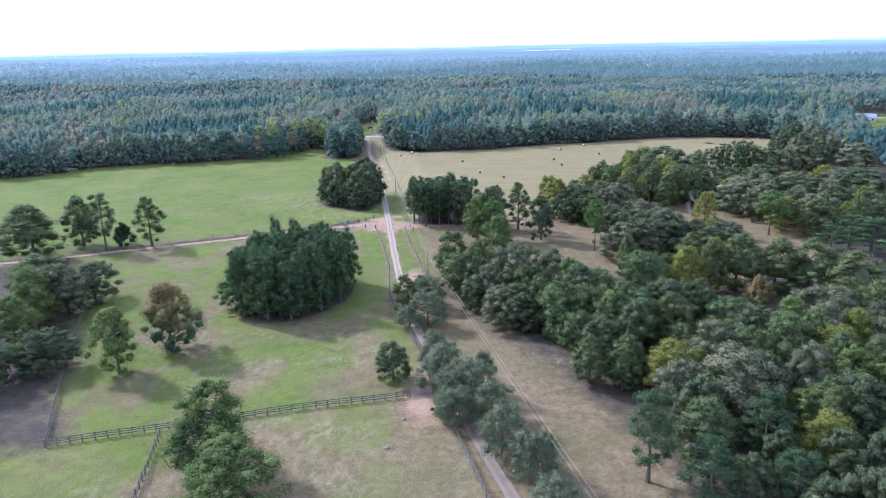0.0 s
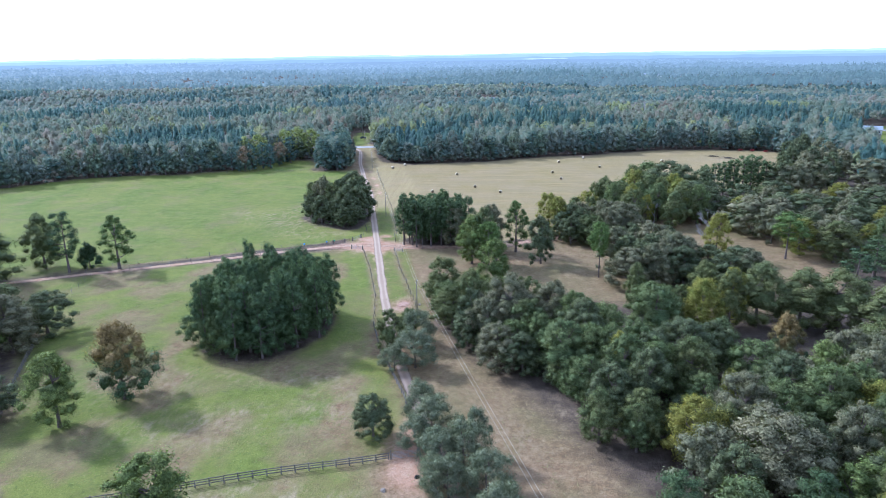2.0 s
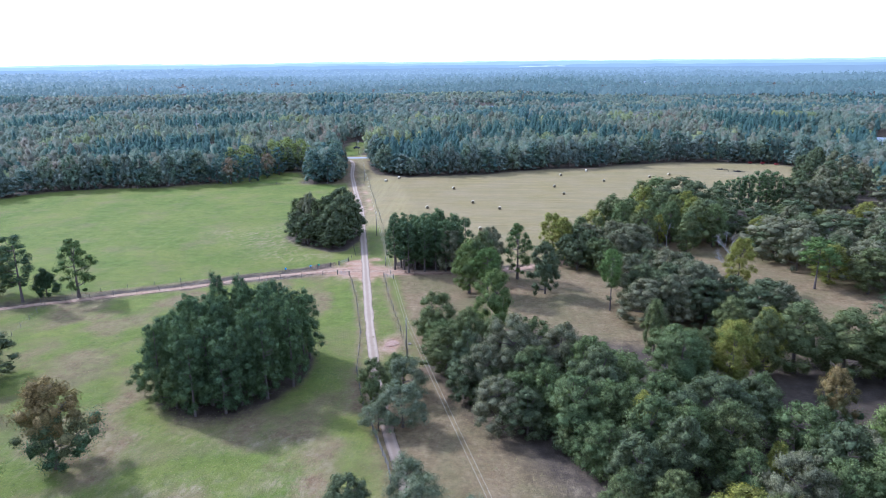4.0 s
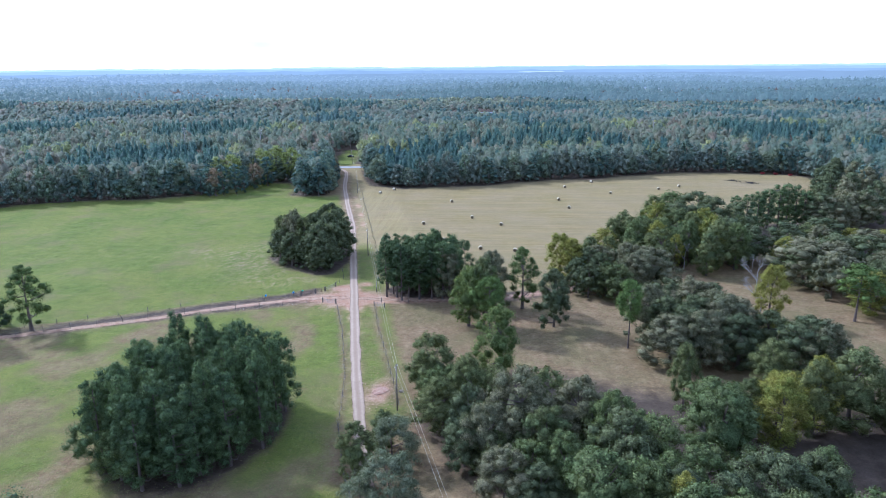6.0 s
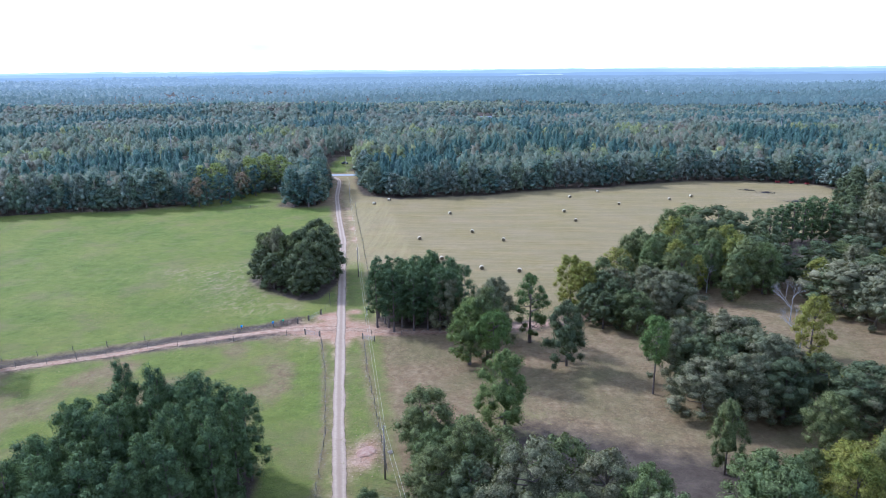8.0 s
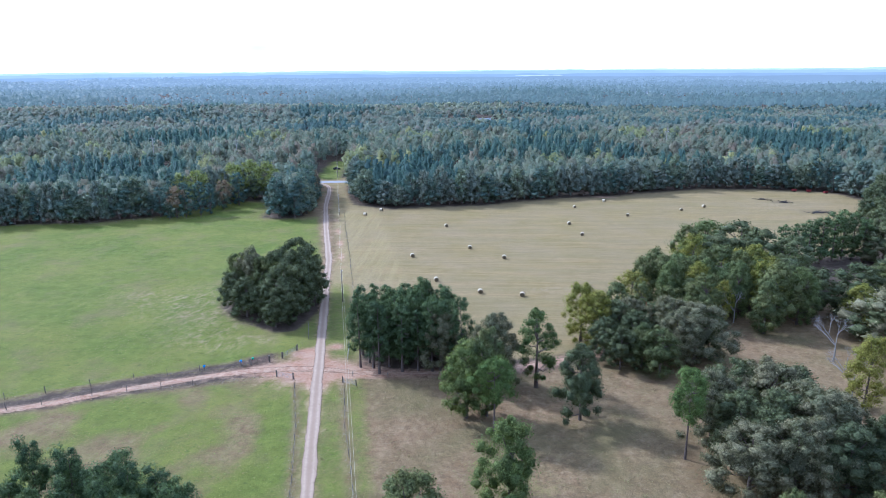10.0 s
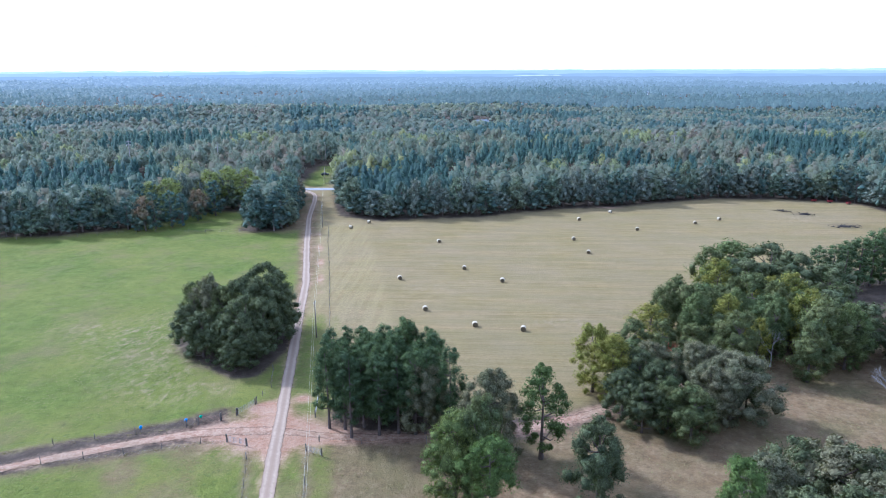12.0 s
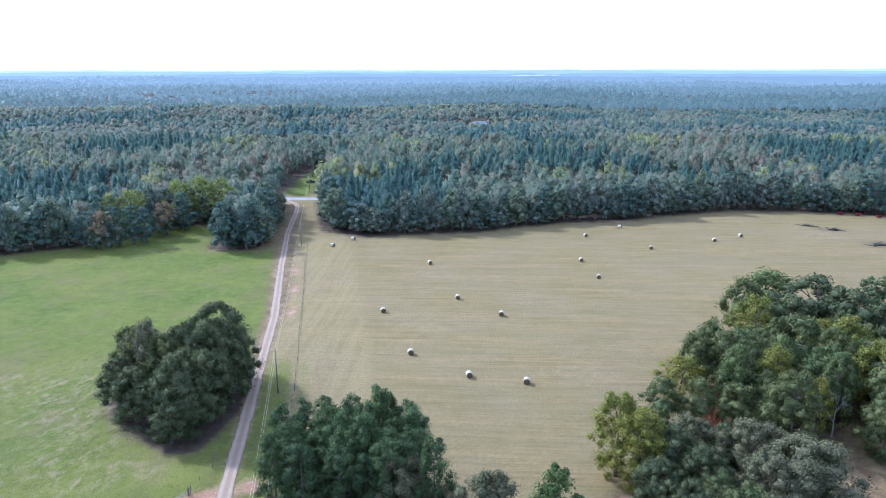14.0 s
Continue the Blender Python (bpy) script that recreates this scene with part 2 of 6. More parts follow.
RUBBER = two_tone("tyre_rubber", (0.02, 0.02, 0.02), (0.03, 0.03, 0.03), 4.0)
DRY_GRASS = leaf_material("dry_grass_blades", (0.24, 0.19, 0.105), (0.24, 0.19, 0.105), (0.20, 0.19, 0.08), through=0.2, spread=0.9, uneven=0.2, speck=0)
GREEN_GRASS = leaf_material("green_grass_blades", (0.13, 0.19, 0.055), (0.13, 0.19, 0.055), (0.22, 0.24, 0.09), through=0.3, spread=0.9, uneven=0.2, speck=0)


def ground_material():
    """Grass, hay stubble, forest litter and clay, laid out by the sheet's own zone weights and broken up by noise."""
    m, t, s = shader("ground_cover", 0.95)
    s.inputs["Specular IOR Level"].default_value = 0.1
    zone = t.nodes.new("ShaderNodeAttribute")
    zone.attribute_name = "zone"
    extra = t.nodes.new("ShaderNodeAttribute")
    extra.attribute_name = "wear"
    split = t.nodes.new("ShaderNodeSeparateColor")
    t.links.new(zone.outputs["Color"], split.inputs["Color"])
    split2 = t.nodes.new("ShaderNodeSeparateColor")
    t.links.new(extra.outputs["Color"], split2.inputs["Color"])
    pos = t.nodes.new("ShaderNodeNewGeometry").outputs["Position"]
    broad, mid, fine = grain(t, 0.05), grain(t, 0.33), grain(t, 1.6, 0.3, 0.7)
    tiny = grain(t, 5.0, 0.25, 0.75, detail=3)

    def edged(weight, soft=0.35):
        # the weight's border broken up by the mid and fine noises
        add = t.nodes.new("ShaderNodeMath")
        add.operation = "ADD"
        t.links.new(weight, add.inputs[0])
        t.links.new(times(t, blend(t, 0.5, mid, fine), 0.5), add.inputs[1])
        r = node(t, "MapRange")
        r.inputs["From Min"].default_value, r.inputs["From Max"].default_value = 0.75 - soft, 0.75 + soft
        t.links.new(add.outputs[0], r.inputs["Value"])
        return r.outputs["Result"]

    litter = blend(t, mid, (0.075, 0.052, 0.040), (0.135, 0.10, 0.08))
    litter = blend(t, times(t, fine, 0.5), litter, (0.065, 0.058, 0.035))
    # stretched along the mowing rows
    rows = t.nodes.new("ShaderNodeMapping")
    rows.inputs["Rotation"].default_value = (0, 0, radians(9))
    rows.inputs["Scale"].default_value = (0.09, 1.0, 1.0)
    t.links.new(pos, rows.inputs["Vector"])
    mown = grain(t, 0.6, 0.36, 0.64, vector=rows.outputs["Vector"])
    # headland rows that run beside the lane
    swath = t.nodes.new("ShaderNodeMapping")
    swath.inputs["Rotation"].default_value = (0, 0, radians(-13))
    swath.inputs["Scale"].default_value = (1.0, 0.03, 1.0)
    t.links.new(pos, swath.inputs["Vector"])
    headland = grain(t, 0.5, 0.43, 0.57, vector=swath.outputs["Vector"])
    lines = blend(t, zone.outputs["Alpha"], mown, headland)
    # narrow pale and green runs left by the rake
    raked = t.nodes.new("ShaderNodeMapping")
    raked.inputs["Rotation"].default_value = (0, 0, radians(7))
    raked.inputs["Scale"].default_value = (0.035, 1.0, 1.0)
    t.links.new(pos, raked.inputs["Vector"])
    thin = grain(t, 1.5, 0.40, 0.60, detail=3, vector=raked.outputs["Vector"])
    wide = grain(t, 0.22, 0.38, 0.62, detail=4, vector=raked.outputs["Vector"])
    tufted = grain(t, 0.85, 0.54, 0.68, detail=4, rough=0.7)
    stubble = blend(t, mid, (0.284, 0.197, 0.082), (0.374, 0.268, 0.120))
    stubble = blend(t, times(t, lines, 0.65), stubble, (0.185, 0.148, 0.050))
    stubble = blend(t, times(t, thin, 0.55), stubble, (0.420, 0.310, 0.145))
    stubble = blend(t, times(t, wide, 0.45), stubble, (0.205, 0.180, 0.072))
    stubble = blend(t, times(t, times(t, headland, zone.outputs["Alpha"]), 0.6), stubble, (0.43, 0.335, 0.150))
    stubble = blend(t, times(t, broad, 0.4), stubble, (0.335, 0.255, 0.165))
    stubble = blend(t, times(t, fine, 0.45), stubble, (0.15, 0.12, 0.065))
    clumps = grain(t, 0.9, 0.38, 0.62, detail=4, rough=0.7)
    dry = blend(t, mid, (0.225, 0.140, 0.074), (0.345, 0.236, 0.136))
    dry = blend(t, times(t, broad, 0.55), dry, (0.205, 0.165, 0.078))
    dry = blend(t, times(t, clumps, 0.5), dry, (0.125, 0.088, 0.052))
    lush = blend(t, mid, (0.108, 0.142, 0.025), (0.182, 0.212, 0.043))
    lush = blend(t, times(t, fine, 0.6), lush, (0.084, 0.118, 0.020))
    lush = blend(t, times(t, broad, 0.5), lush, (0.250, 0.226, 0.058))
    lush = blend(t, times(t, tufted, 0.55), lush, (0.068, 0.100, 0.026))
    lush = blend(t, times(t, grain(t, 0.09, 0.50, 0.68, detail=5), 0.5), lush, (0.215, 0.165, 0.085))
    dry = blend(t, times(t, tufted, 0.45), dry, (0.36, 0.275, 0.165))
    dry = blend(t, times(t, grain(t, 0.07, 0.46, 0.66, detail=5), 0.6), dry, (0.150, 0.135, 0.055))
    clay = blend(t, mid, (0.36, 0.180, 0.102), (0.46, 0.295, 0.195))
    clay = blend(t, times(t, fine, 0.45), clay, (0.50, 0.36, 0.27))
    col = blend(t, edged(split.outputs["Green"]), litter, dry)
    col = blend(t, edged(split.outputs["Blue"]), col, stubble)
    col = blend(t, edged(split.outputs["Red"], 0.36), col, lush)
    streak = t.nodes.new("ShaderNodeMapping")
    streak.inputs["Rotation"].default_value = (0, 0, radians(-50))
    streak.inputs["Scale"].default_value = (1.0, 0.6, 1.0)
    t.links.new(pos, streak.inputs["Vector"])
    wisps = grain(t, 0.7, 0.44, 0.66, vector=streak.outputs["Vector"], rough=0.7)
    pale = times(t, split2.outputs["Green"], times(t, wisps, blend(t, 0.6, fine, grain(t, 0.25, 0.4, 0.6))))
    col = blend(t, pale, col, (0.37, 0.28, 0.18))
    col = blend(t, edged(split2.outputs["Red"], 0.3), col, clay)
    col = blend(t, times(t, split2.outputs["Blue"], mid), col, (0.07, 0.055, 0.05))
    col = blend(t, times(t, tiny, 0.65), col, blend(t, 1.0, col, (0.45, 0.47, 0.45), "MULTIPLY"))
    t.links.new(col, s.inputs["Base Color"])
    relief(t, s, blend(t, 0.5, fine, tiny), 0.8, 0.25)
    return m


def road_material(name, base, track, verge):
    """A lane: two pale wheel tracks, a darker crown, soft grassy verges; the across value runs -1 to 1."""
    m, t, s = shader(name, 0.95)
    a = t.nodes.new("ShaderNodeAttribute")
    a.attribute_name = "across"
    curve = t.nodes.new("ShaderNodeValToRGB")
    curve.color_ramp.elements[0].position = 0.0
    curve.color_ramp.elements[0].color = (0.1, 0.1, 0.1, 1)
    curve.color_ramp.elements[1].position = 0.95
    curve.color_ramp.elements[1].color = (0, 0, 0, 1)
    for at, v in ((0.18, 0.3), (0.40, 1.0), (0.62, 0.35), (0.75, 0.2)):
        e = curve.color_ramp.elements.new(at)
        e.color = (v, v, v, 1)
    ab = t.nodes.new("ShaderNodeMath")
    ab.operation = "ABSOLUTE"
    t.links.new(a.outputs["Fac"], ab.inputs[0])
    t.links.new(ab.outputs[0], curve.inputs["Fac"])
    mid, fine = grain(t, 0.25), grain(t, 2.2, 0.3, 0.7)
    tone = blend(t, mid, base, [q * 1.12 for q in base])
    col = blend(t, times(t, curve.outputs["Color"], blend(t, 0.6, mid, (1, 1, 1))), tone, track)
    col = blend(t, times(t, fine, 0.6), col, verge)
    t.links.new(col, s.inputs["Base Color"])
    relief(t, s, fine, 0.5, 0.06)
    ragged(m, t, s, ab.outputs[0], 0.55)
    return m


def ragged(m, t, s, across, start):
    """Let the verge break through the outer part of a lane in patches."""
    edge = node(t, "MapRange")
    edge.inputs["From Min"].default_value, edge.inputs["From Max"].default_value = start, 1.0
    t.links.new(across, edge.inputs["Value"])
    wear = blend(t, 0.5, grain(t, 0.7, 0.3, 0.7), grain(t, 3.0, 0.3, 0.7))
    less = t.nodes.new("ShaderNodeMath")
    less.operation = "SUBTRACT"
    t.links.new(times(t, edge.outputs["Result"], 1.5), less.inputs[0])
    t.links.new(wear, less.inputs[1])
    cut = node(t, "MapRange")
    cut.inputs["From Min"].default_value, cut.inputs["From Max"].default_value = -0.15, 0.2
    t.links.new(less.outputs[0], cut.inputs["Value"])
    clear = t.nodes.new("ShaderNodeBsdfTransparent")
    mix = t.nodes.new("ShaderNodeMixShader")
    t.links.new(cut.outputs["Result"], mix.inputs["Fac"])
    t.links.new(s.outputs[0], mix.inputs[1])
    t.links.new(clear.outputs[0], mix.inputs[2])
    t.links.new(mix.outputs[0], t.nodes["Material Output"].inputs["Surface"])


def clay_material():
    """A farm track: patchy red clay, pale stony runs and a dark rut on its northern side."""
    m, t, s = shader("red_clay_track", 0.95)
    a = t.nodes.new("ShaderNodeAttribute")
    a.attribute_name = "across"
    ab = t.nodes.new("ShaderNodeMath")
    ab.operation = "ABSOLUTE"
    t.links.new(a.outputs["Fac"], ab.inputs[0])
    broad, mid, fine = grain(t, 0.16, 0.38, 0.62), grain(t, 0.8, 0.38, 0.62), grain(t, 3.2, 0.36, 0.64)
    col = blend(t, mid, (0.27, 0.145, 0.088), (0.36, 0.225, 0.145))
    col = blend(t, times(t, broad, 0.6), col, (0.27, 0.20, 0.13))
    col = blend(t, times(t, times(t, fine, mid), 0.55), col, (0.50, 0.36, 0.26))
    rut = t.nodes.new("ShaderNodeValToRGB")
    for e, (at, v) in zip(rut.color_ramp.elements, ((0.0, 0), (1.0, 0))):
        e.position, e.color = at, (v, v, v, 1)
    for at, v in ((0.10, 0.0), (0.17, 1.0), (0.24, 0.1), (0.30, 0.0), (0.62, 0.0), (0.68, 0.35), (0.74, 0.0)):
        rut.color_ramp.elements.new(at).color = (v, v, v, 1)
    half = node(t, "MapRange")
    half.inputs["From Min"].default_value, half.inputs["From Max"].default_value = -1.0, 1.0
    t.links.new(a.outputs["Fac"], half.inputs["Value"])
    t.links.new(half.outputs["Result"], rut.inputs["Fac"])
    col = blend(t, times(t, rut.outputs["Color"], grain(t, 0.5, 0.3, 0.55)), col, (0.13, 0.075, 0.055))
    t.links.new(col, s.inputs["Base Color"])
    relief(t, s, blend(t, 0.5, mid, fine), 0.8, 0.15)
    ragged(m, t, s, ab.outputs[0], 0.32)
    return m


GRAVEL = road_material("gravel_lane", (0.235, 0.165, 0.115), (0.43, 0.335, 0.25), (0.25, 0.18, 0.125))
CLAY_LANE = clay_material()
DARK_GRAVEL = road_material("dark_gravel_drive", (0.175, 0.125, 0.092), (0.275, 0.208, 0.160), (0.19, 0.140, 0.100))
ASPHALT = two_tone("pale_worn_asphalt", (0.26, 0.26, 0.27), (0.33, 0.33, 0.34), 0.3)


# ---- geometry helpers ----
def mesh_of(name, verts, faces, material, lobe=None, smooth=False, normals=None):
    """A mesh from arrays: verts (n, 3), faces (m, 3 or 4)."""
    verts, faces = np.asarray(verts, np.float32), np.asarray(faces, np.int32)
    me = bpy.data.meshes.new(name)
    me.vertices.add(len(verts))
    me.vertices.foreach_set("co", verts.ravel())
    k = faces.shape[1]
    me.loops.add(faces.size)
    me.loops.foreach_set("vertex_index", faces.ravel())
    me.polygons.add(len(faces))
    me.polygons.foreach_set("loop_start", np.arange(0, faces.size, k, dtype=np.int32))
    if smooth:
        me.polygons.foreach_set("use_smooth", np.ones(len(faces), bool))
    me.materials.append(material)
    if lobe is not None:
        me.attributes.new("lobe", "FLOAT", "POINT").data.foreach_set("value", np.asarray(lobe, np.float32))
    me.update(calc_edges=True)
    me.validate()
    if normals is not None:
        me.normals_split_custom_set_from_vertices(np.asarray(normals, np.float32))
    return me


def part(name, data, parent, label="", at=None):
    ob = new(name, data)
    ob.parent = parent
    if at is not None:
        ob.matrix_basis = at
    if label:
        tagged(ob, label)
    return ob


def bm_mesh(name, bm, material, smooth=False):
    me = bpy.data.meshes.new(name)
    bm.to_mesh(me)
    bm.free()
    me.materials.append(material)
    if smooth:
        me.polygons.foreach_set("use_smooth", np.ones(len(me.polygons), bool))
    return me


def box(size, bevel=0.0):
    bm = bmesh.new()
    bmesh.ops.create_cube(bm, size=1.0)
    bmesh.ops.scale(bm, vec=size, verts=bm.verts)
    if bevel:
        bmesh.ops.bevel(bm, geom=bm.edges[:], offset=bevel, segments=1, affect="EDGES")
    return bm


def lathe(radius_a, radius_b, length, sides=10, bevel=0.0):
    """An upright tapered round bar that stands on z = 0."""
    bm = bmesh.new()
    bmesh.ops.create_cone(bm, cap_ends=True, segments=sides, radius1=radius_a, radius2=radius_b, depth=length)
    bmesh.ops.translate(bm, vec=(0, 0, length / 2), verts=bm.verts)
    if bevel:
        rims = [e for e in bm.edges if abs(e.verts[0].co.z - e.verts[1].co.z) < 1e-5]
        bmesh.ops.bevel(bm, geom=rims, offset=bevel, segments=2, affect="EDGES")
    return bm


OCTA_V = np.array([(1, 0, 0), (-1, 0, 0), (0, 1, 0), (0, -1, 0), (0, 0, 1), (0, 0, -1)], float)
OCTA_F = np.array([(0, 2, 4), (2, 1, 4), (1, 3, 4), (3, 0, 4), (2, 0, 5), (1, 2, 5), (3, 1, 5), (0, 3, 5)])


def lumps(rng, c, r, flat):
    """Rough eight-sided masses at c with radii r, each turned its own way."""
    n = len(c)
    turn, _ = np.linalg.qr(rng.normal(0, 1, (n, 3, 3)))
    way = OCTA_V[None] @ turn
    way[np.linalg.det(turn) < 0] *= -1
    v = c[:, None] + way * (1 + rng.normal(0, 0.16, (n, 6, 1))) * r[:, None, None] * flat
    f = OCTA_F[None] + (np.arange(n) * 6)[:, None, None]
    return v.reshape(-1, 3), f.reshape(-1, 3), way.reshape(-1, 3)


def tubes(runs, sides=6):
    """Tapered tubes: each run is a list of (point, radius)."""
    V, F = [], []
    for run in runs:
        ring0 = len(V)
        for i, (p, r) in enumerate(run):
            a = Vector(run[max(i - 1, 0)][0])
            b = Vector(run[min(i + 1, len(run) - 1)][0])
            d = (b - a).normalized()
            u = d.orthogonal().normalized()
            w = d.cross(u)
            for k in range(sides):
                g = 2 * math.pi * k / sides
                V.append(Vector(p) + (u * math.cos(g) + w * math.sin(g)) * r)
        for i in range(len(run) - 1):
            for k in range(sides):
                a, b = ring0 + i * sides + k, ring0 + i * sides + (k + 1) % sides
                F.append((a, b, b + sides, a + sides))
    return np.array([v[:] for v in V]), np.array(F)


# ---- the lie of the land ----
def smooth(a, b, x):
    x = np.clip((x - a) / (b - a), 0, 1)
    return x * x * (3 - 2 * x)


def waves(x, y, seed, length):
    rng = np.random.default_rng(seed)
    total = 0
    for k in range(5):
        g, s, p = rng.uniform(0, 6.28), length * rng.uniform(0.6, 1.5), rng.uniform(0, 6.28)
        total = total + np.sin((x * math.cos(g) + y * math.sin(g)) * 6.28 / s + p)
    return total / 2.6


def land(x, y):
    """Height of the ground: level pasture, rolling wooded hills far off."""
    x, y = np.asarray(x, float), np.asarray(y, float)
    d = np.hypot(x, y - 60)
    near = 0.12 * waves(x, y, 3, 40) * smooth(400, 150, d)
    far = smooth(360, 900, d) * (6 * waves(x, y, 5, 650) - 4) + smooth(1200, 3000, d) * 9 * waves(x, y, 8, 2200)
    ridge = 15 * np.exp(-(((x + 420) / 330) ** 2 + ((y - 640) / 110) ** 2))
    valley = 20 * np.exp(-(((x + 520) / 420) ** 2 + ((y - 1020) / 190) ** 2)) + 15 * np.exp(-(((x - 2) / 55) ** 2 + ((y - 610) / 42) ** 2))
    return near + far + ridge - valley


def inside(poly, x, y):
    hit = np.zeros(np.shape(x), bool)
    for (x0, y0), (x1, y1) in zip(poly, poly[1:] + poly[:1]):
        cross = (y0 > y) != (y1 > y)
        hit ^= cross & (x < (x1 - x0) * (y - y0) / (y1 - y0 + 1e-12) + x0)
    return hit


def along(line, x, y):
    """Distance to a polyline."""
    best = np.full(np.shape(x), 1e9)
    for (x0, y0), (x1, y1) in zip(line, line[1:]):
        dx, dy = x1 - x0, y1 - y0
        s = np.clip(((x - x0) * dx + (y - y0) * dy) / (dx * dx + dy * dy), 0, 1)
        best = np.minimum(best, np.hypot(x - x0 - s * dx, y - y0 - s * dy))
    return best


DRIVE = [(64.0, -320.0), (8.0, -133.0), (3.8, -121.2), (-0.9, -108.1), (-6.2, -93.0), (-10.5, -79.5), (-14.9, -65.9), (-18.2, -52.9), (-23.1, -30.8), (-27.5, -9.0),
         (-33.0, 19.6), (-38.2, 46.2), (-43.0, 71.0), (-48.3, 98.8), (-59.0, 142.5), (-69.0, 186.7), (-75.0, 222.0), (-78.2, 236.0), (-82.5, 243.5), (-88.0, 249.0)]
TRACK_WEST = [(-230.0, -58.0), (-140.0, -24.0), (-79.0, 2.8), (-71.6, 6.4), (-63.9, 10.3), (-55.9, 14.7), (-46.9, 18.2), (-32.8, 19.2)]
TRACK_EAST = [(-32.8, 19.2), (-25.7, 17.9), (-15.4, 17.7), (-8.3, 18.8), (8.3, 21.7), (16.0, 25.0), (32.0, 34.0), (45.0, 42.0)]
HIGHWAY = [(-900.0, 262.0), (-300.0, 256.0), (-80.0, 251.5), (-20.0, 252.0), (60.0, 266.0), (150.0, 292.0), (300.0, 330.0), (900.0, 420.0)]
NORTH_PASTURE = [(-330, -92), (-230, -52), (-140, -19), (-79, 8), (-56, 20), (-41, 29), (-46, 70), (-51, 99), (-62, 142), (-67, 163), (-74, 160), (-90, 157), (-91, 172),
                 (-98, 196), (-114, 196), (-122, 178), (-136, 160), (-152, 150), (-182, 146), (-206, 136), (-220, 116), (-330, 60)]
WEST_PASTURE = [(-62, -112), (-10, -94), (-14, -77), (-21, -58), (-25, -42), (-28, -26), (-37, 14), (-44, 16), (-60, 9), (-79, 1), (-140, -26), (-120, -30), (-96, -56), (-75, -98)]
SOUTH_PADDOCK = [(-66, -113), (-11, -95), (1, -122), (12, -170), (58, -330), (-420, -330), (-420, -120), (-230, -110), (-130, -150)]
HAY_FIELD = [(-30, 29), (-27, 21), (16, 27), (40, 46), (72, 72), (98, 104), (126, 112), (146, 160), (171, 196), (167, 220), (156, 226), (134, 230), (111, 231), (84, 221), (59, 209),
             (36, 206), (3, 189), (-28, 182), (-40, 179), (-57, 188), (-72, 240), (-76, 240), (-66, 187), (-50, 120), (-41, 66)]
CLEARING = [(-26, 14), (-18, 16.5), (10, 19), (20, 24), (50, 42), (85, 70), (130, 95), (150, 80), (110, 20), (90, -20), (60, -40), (30, -30), (5, -20), (-3, -33), (-13, -40), (-8, -48),
            (8, -75), (20, -98), (26, -112), (32, -130), (42, -170), (100, -330), (60, -330), (12, -170), (2, -121), (-8, -90), (-13, -70), (-20, -46), (-24, -26), (-30, 4)]
OPEN_LAND = [(-330, 60), (-220, 116), (-206, 137), (-182, 147), (-151, 151), (-138, 161), (-128, 172), (-122, 184), (-114, 198), (-98, 200), (-90, 176), (-87, 158), (-74, 161),
             (-71, 166), (-76, 196), (-82, 220), (-90, 240), (-92, 262), (-97, 338), (-88, 338), (-78, 262), (-69, 242), (-60, 216), (-54, 191), (-40, 182), (-28, 185), (3, 192), (36, 209), (59, 212),
             (84, 224), (111, 234), (134, 233), (156, 229), (169, 222), (176, 198), (165, 150), (172, 120), (176, 60), (140, 0), (118, -40), (100, -80), (92, -130), (80, -260),
             (-330, -260)]
HOUSE_LAWN = [(196, 160), (232, 176), (262, 240), (300, 330), (272, 340), (236, 262)]
ROAD_GROVE = [(-68, 58), (-65.5, 53.0), (-57.7, 45.5), (-49.0, 38.8), (-43.2, 38.0), (-41.2, 52), (-43, 70), (-52, 72), (-62, 64)]
PINE_STAND = [(-57, -59), (-47.5, -63.5), (-39.5, -60.5), (-33.5, -51), (-32.5, -41), (-36, -37), (-45, -34), (-54, -35), (-57, -46)]
ROADSIDE_PINES = [(-25, 19), (-20, 17.5), (-9, 18.5), (-6.5, 25), (-9, 33), (-20, 33), (-25.5, 27)]
FENCE_WEST_SIDE = [(-23.5, -45.6), (-26.2, -26.5), (-31.4, -3.6), (-36.6, 14.4)]
FENCE_EAST_SIDE = [(-14.6, -36.5), (-18.6, -20.6), (-23.1, -3.4), (-25.6, 8.3), (-26.7, 13.3)]
FENCE_HAY = [(-28.9, 34.6), (-33.3, 60.8), (-42.0, 101.0), (-51.6, 142.8), (-55.7, 162.8)]
FENCE_TRACK_SOUTH = [(-110.0, -10.5), (-79.6, 2.6), (-72.2, 6.0), (-60.8, 9.6), (-50.0, 13.0), (-44.5, 15.0), (-40.4, 15.5)]
FENCE_TRACK_NORTH = [(-112.0, -6.5), (-81.9, 7.2), (-67.9, 13.2), (-56.5, 17.3), (-49.0, 20.0), (-47.4, 20.7)]


def ground_lines(lo, hi, step, grow, reach, close):
    inner = np.concatenate([np.arange(lo, close[0], step), np.arange(close[0], close[1], 0.8), np.arange(close[1], hi + step, step)])
    out, d = [], step
    while sum(out) < reach:
        d *= grow
        out.append(d)
    out = np.cumsum(out)
    return np.concatenate([lo - out[::-1], inner, inner[-1] + out])


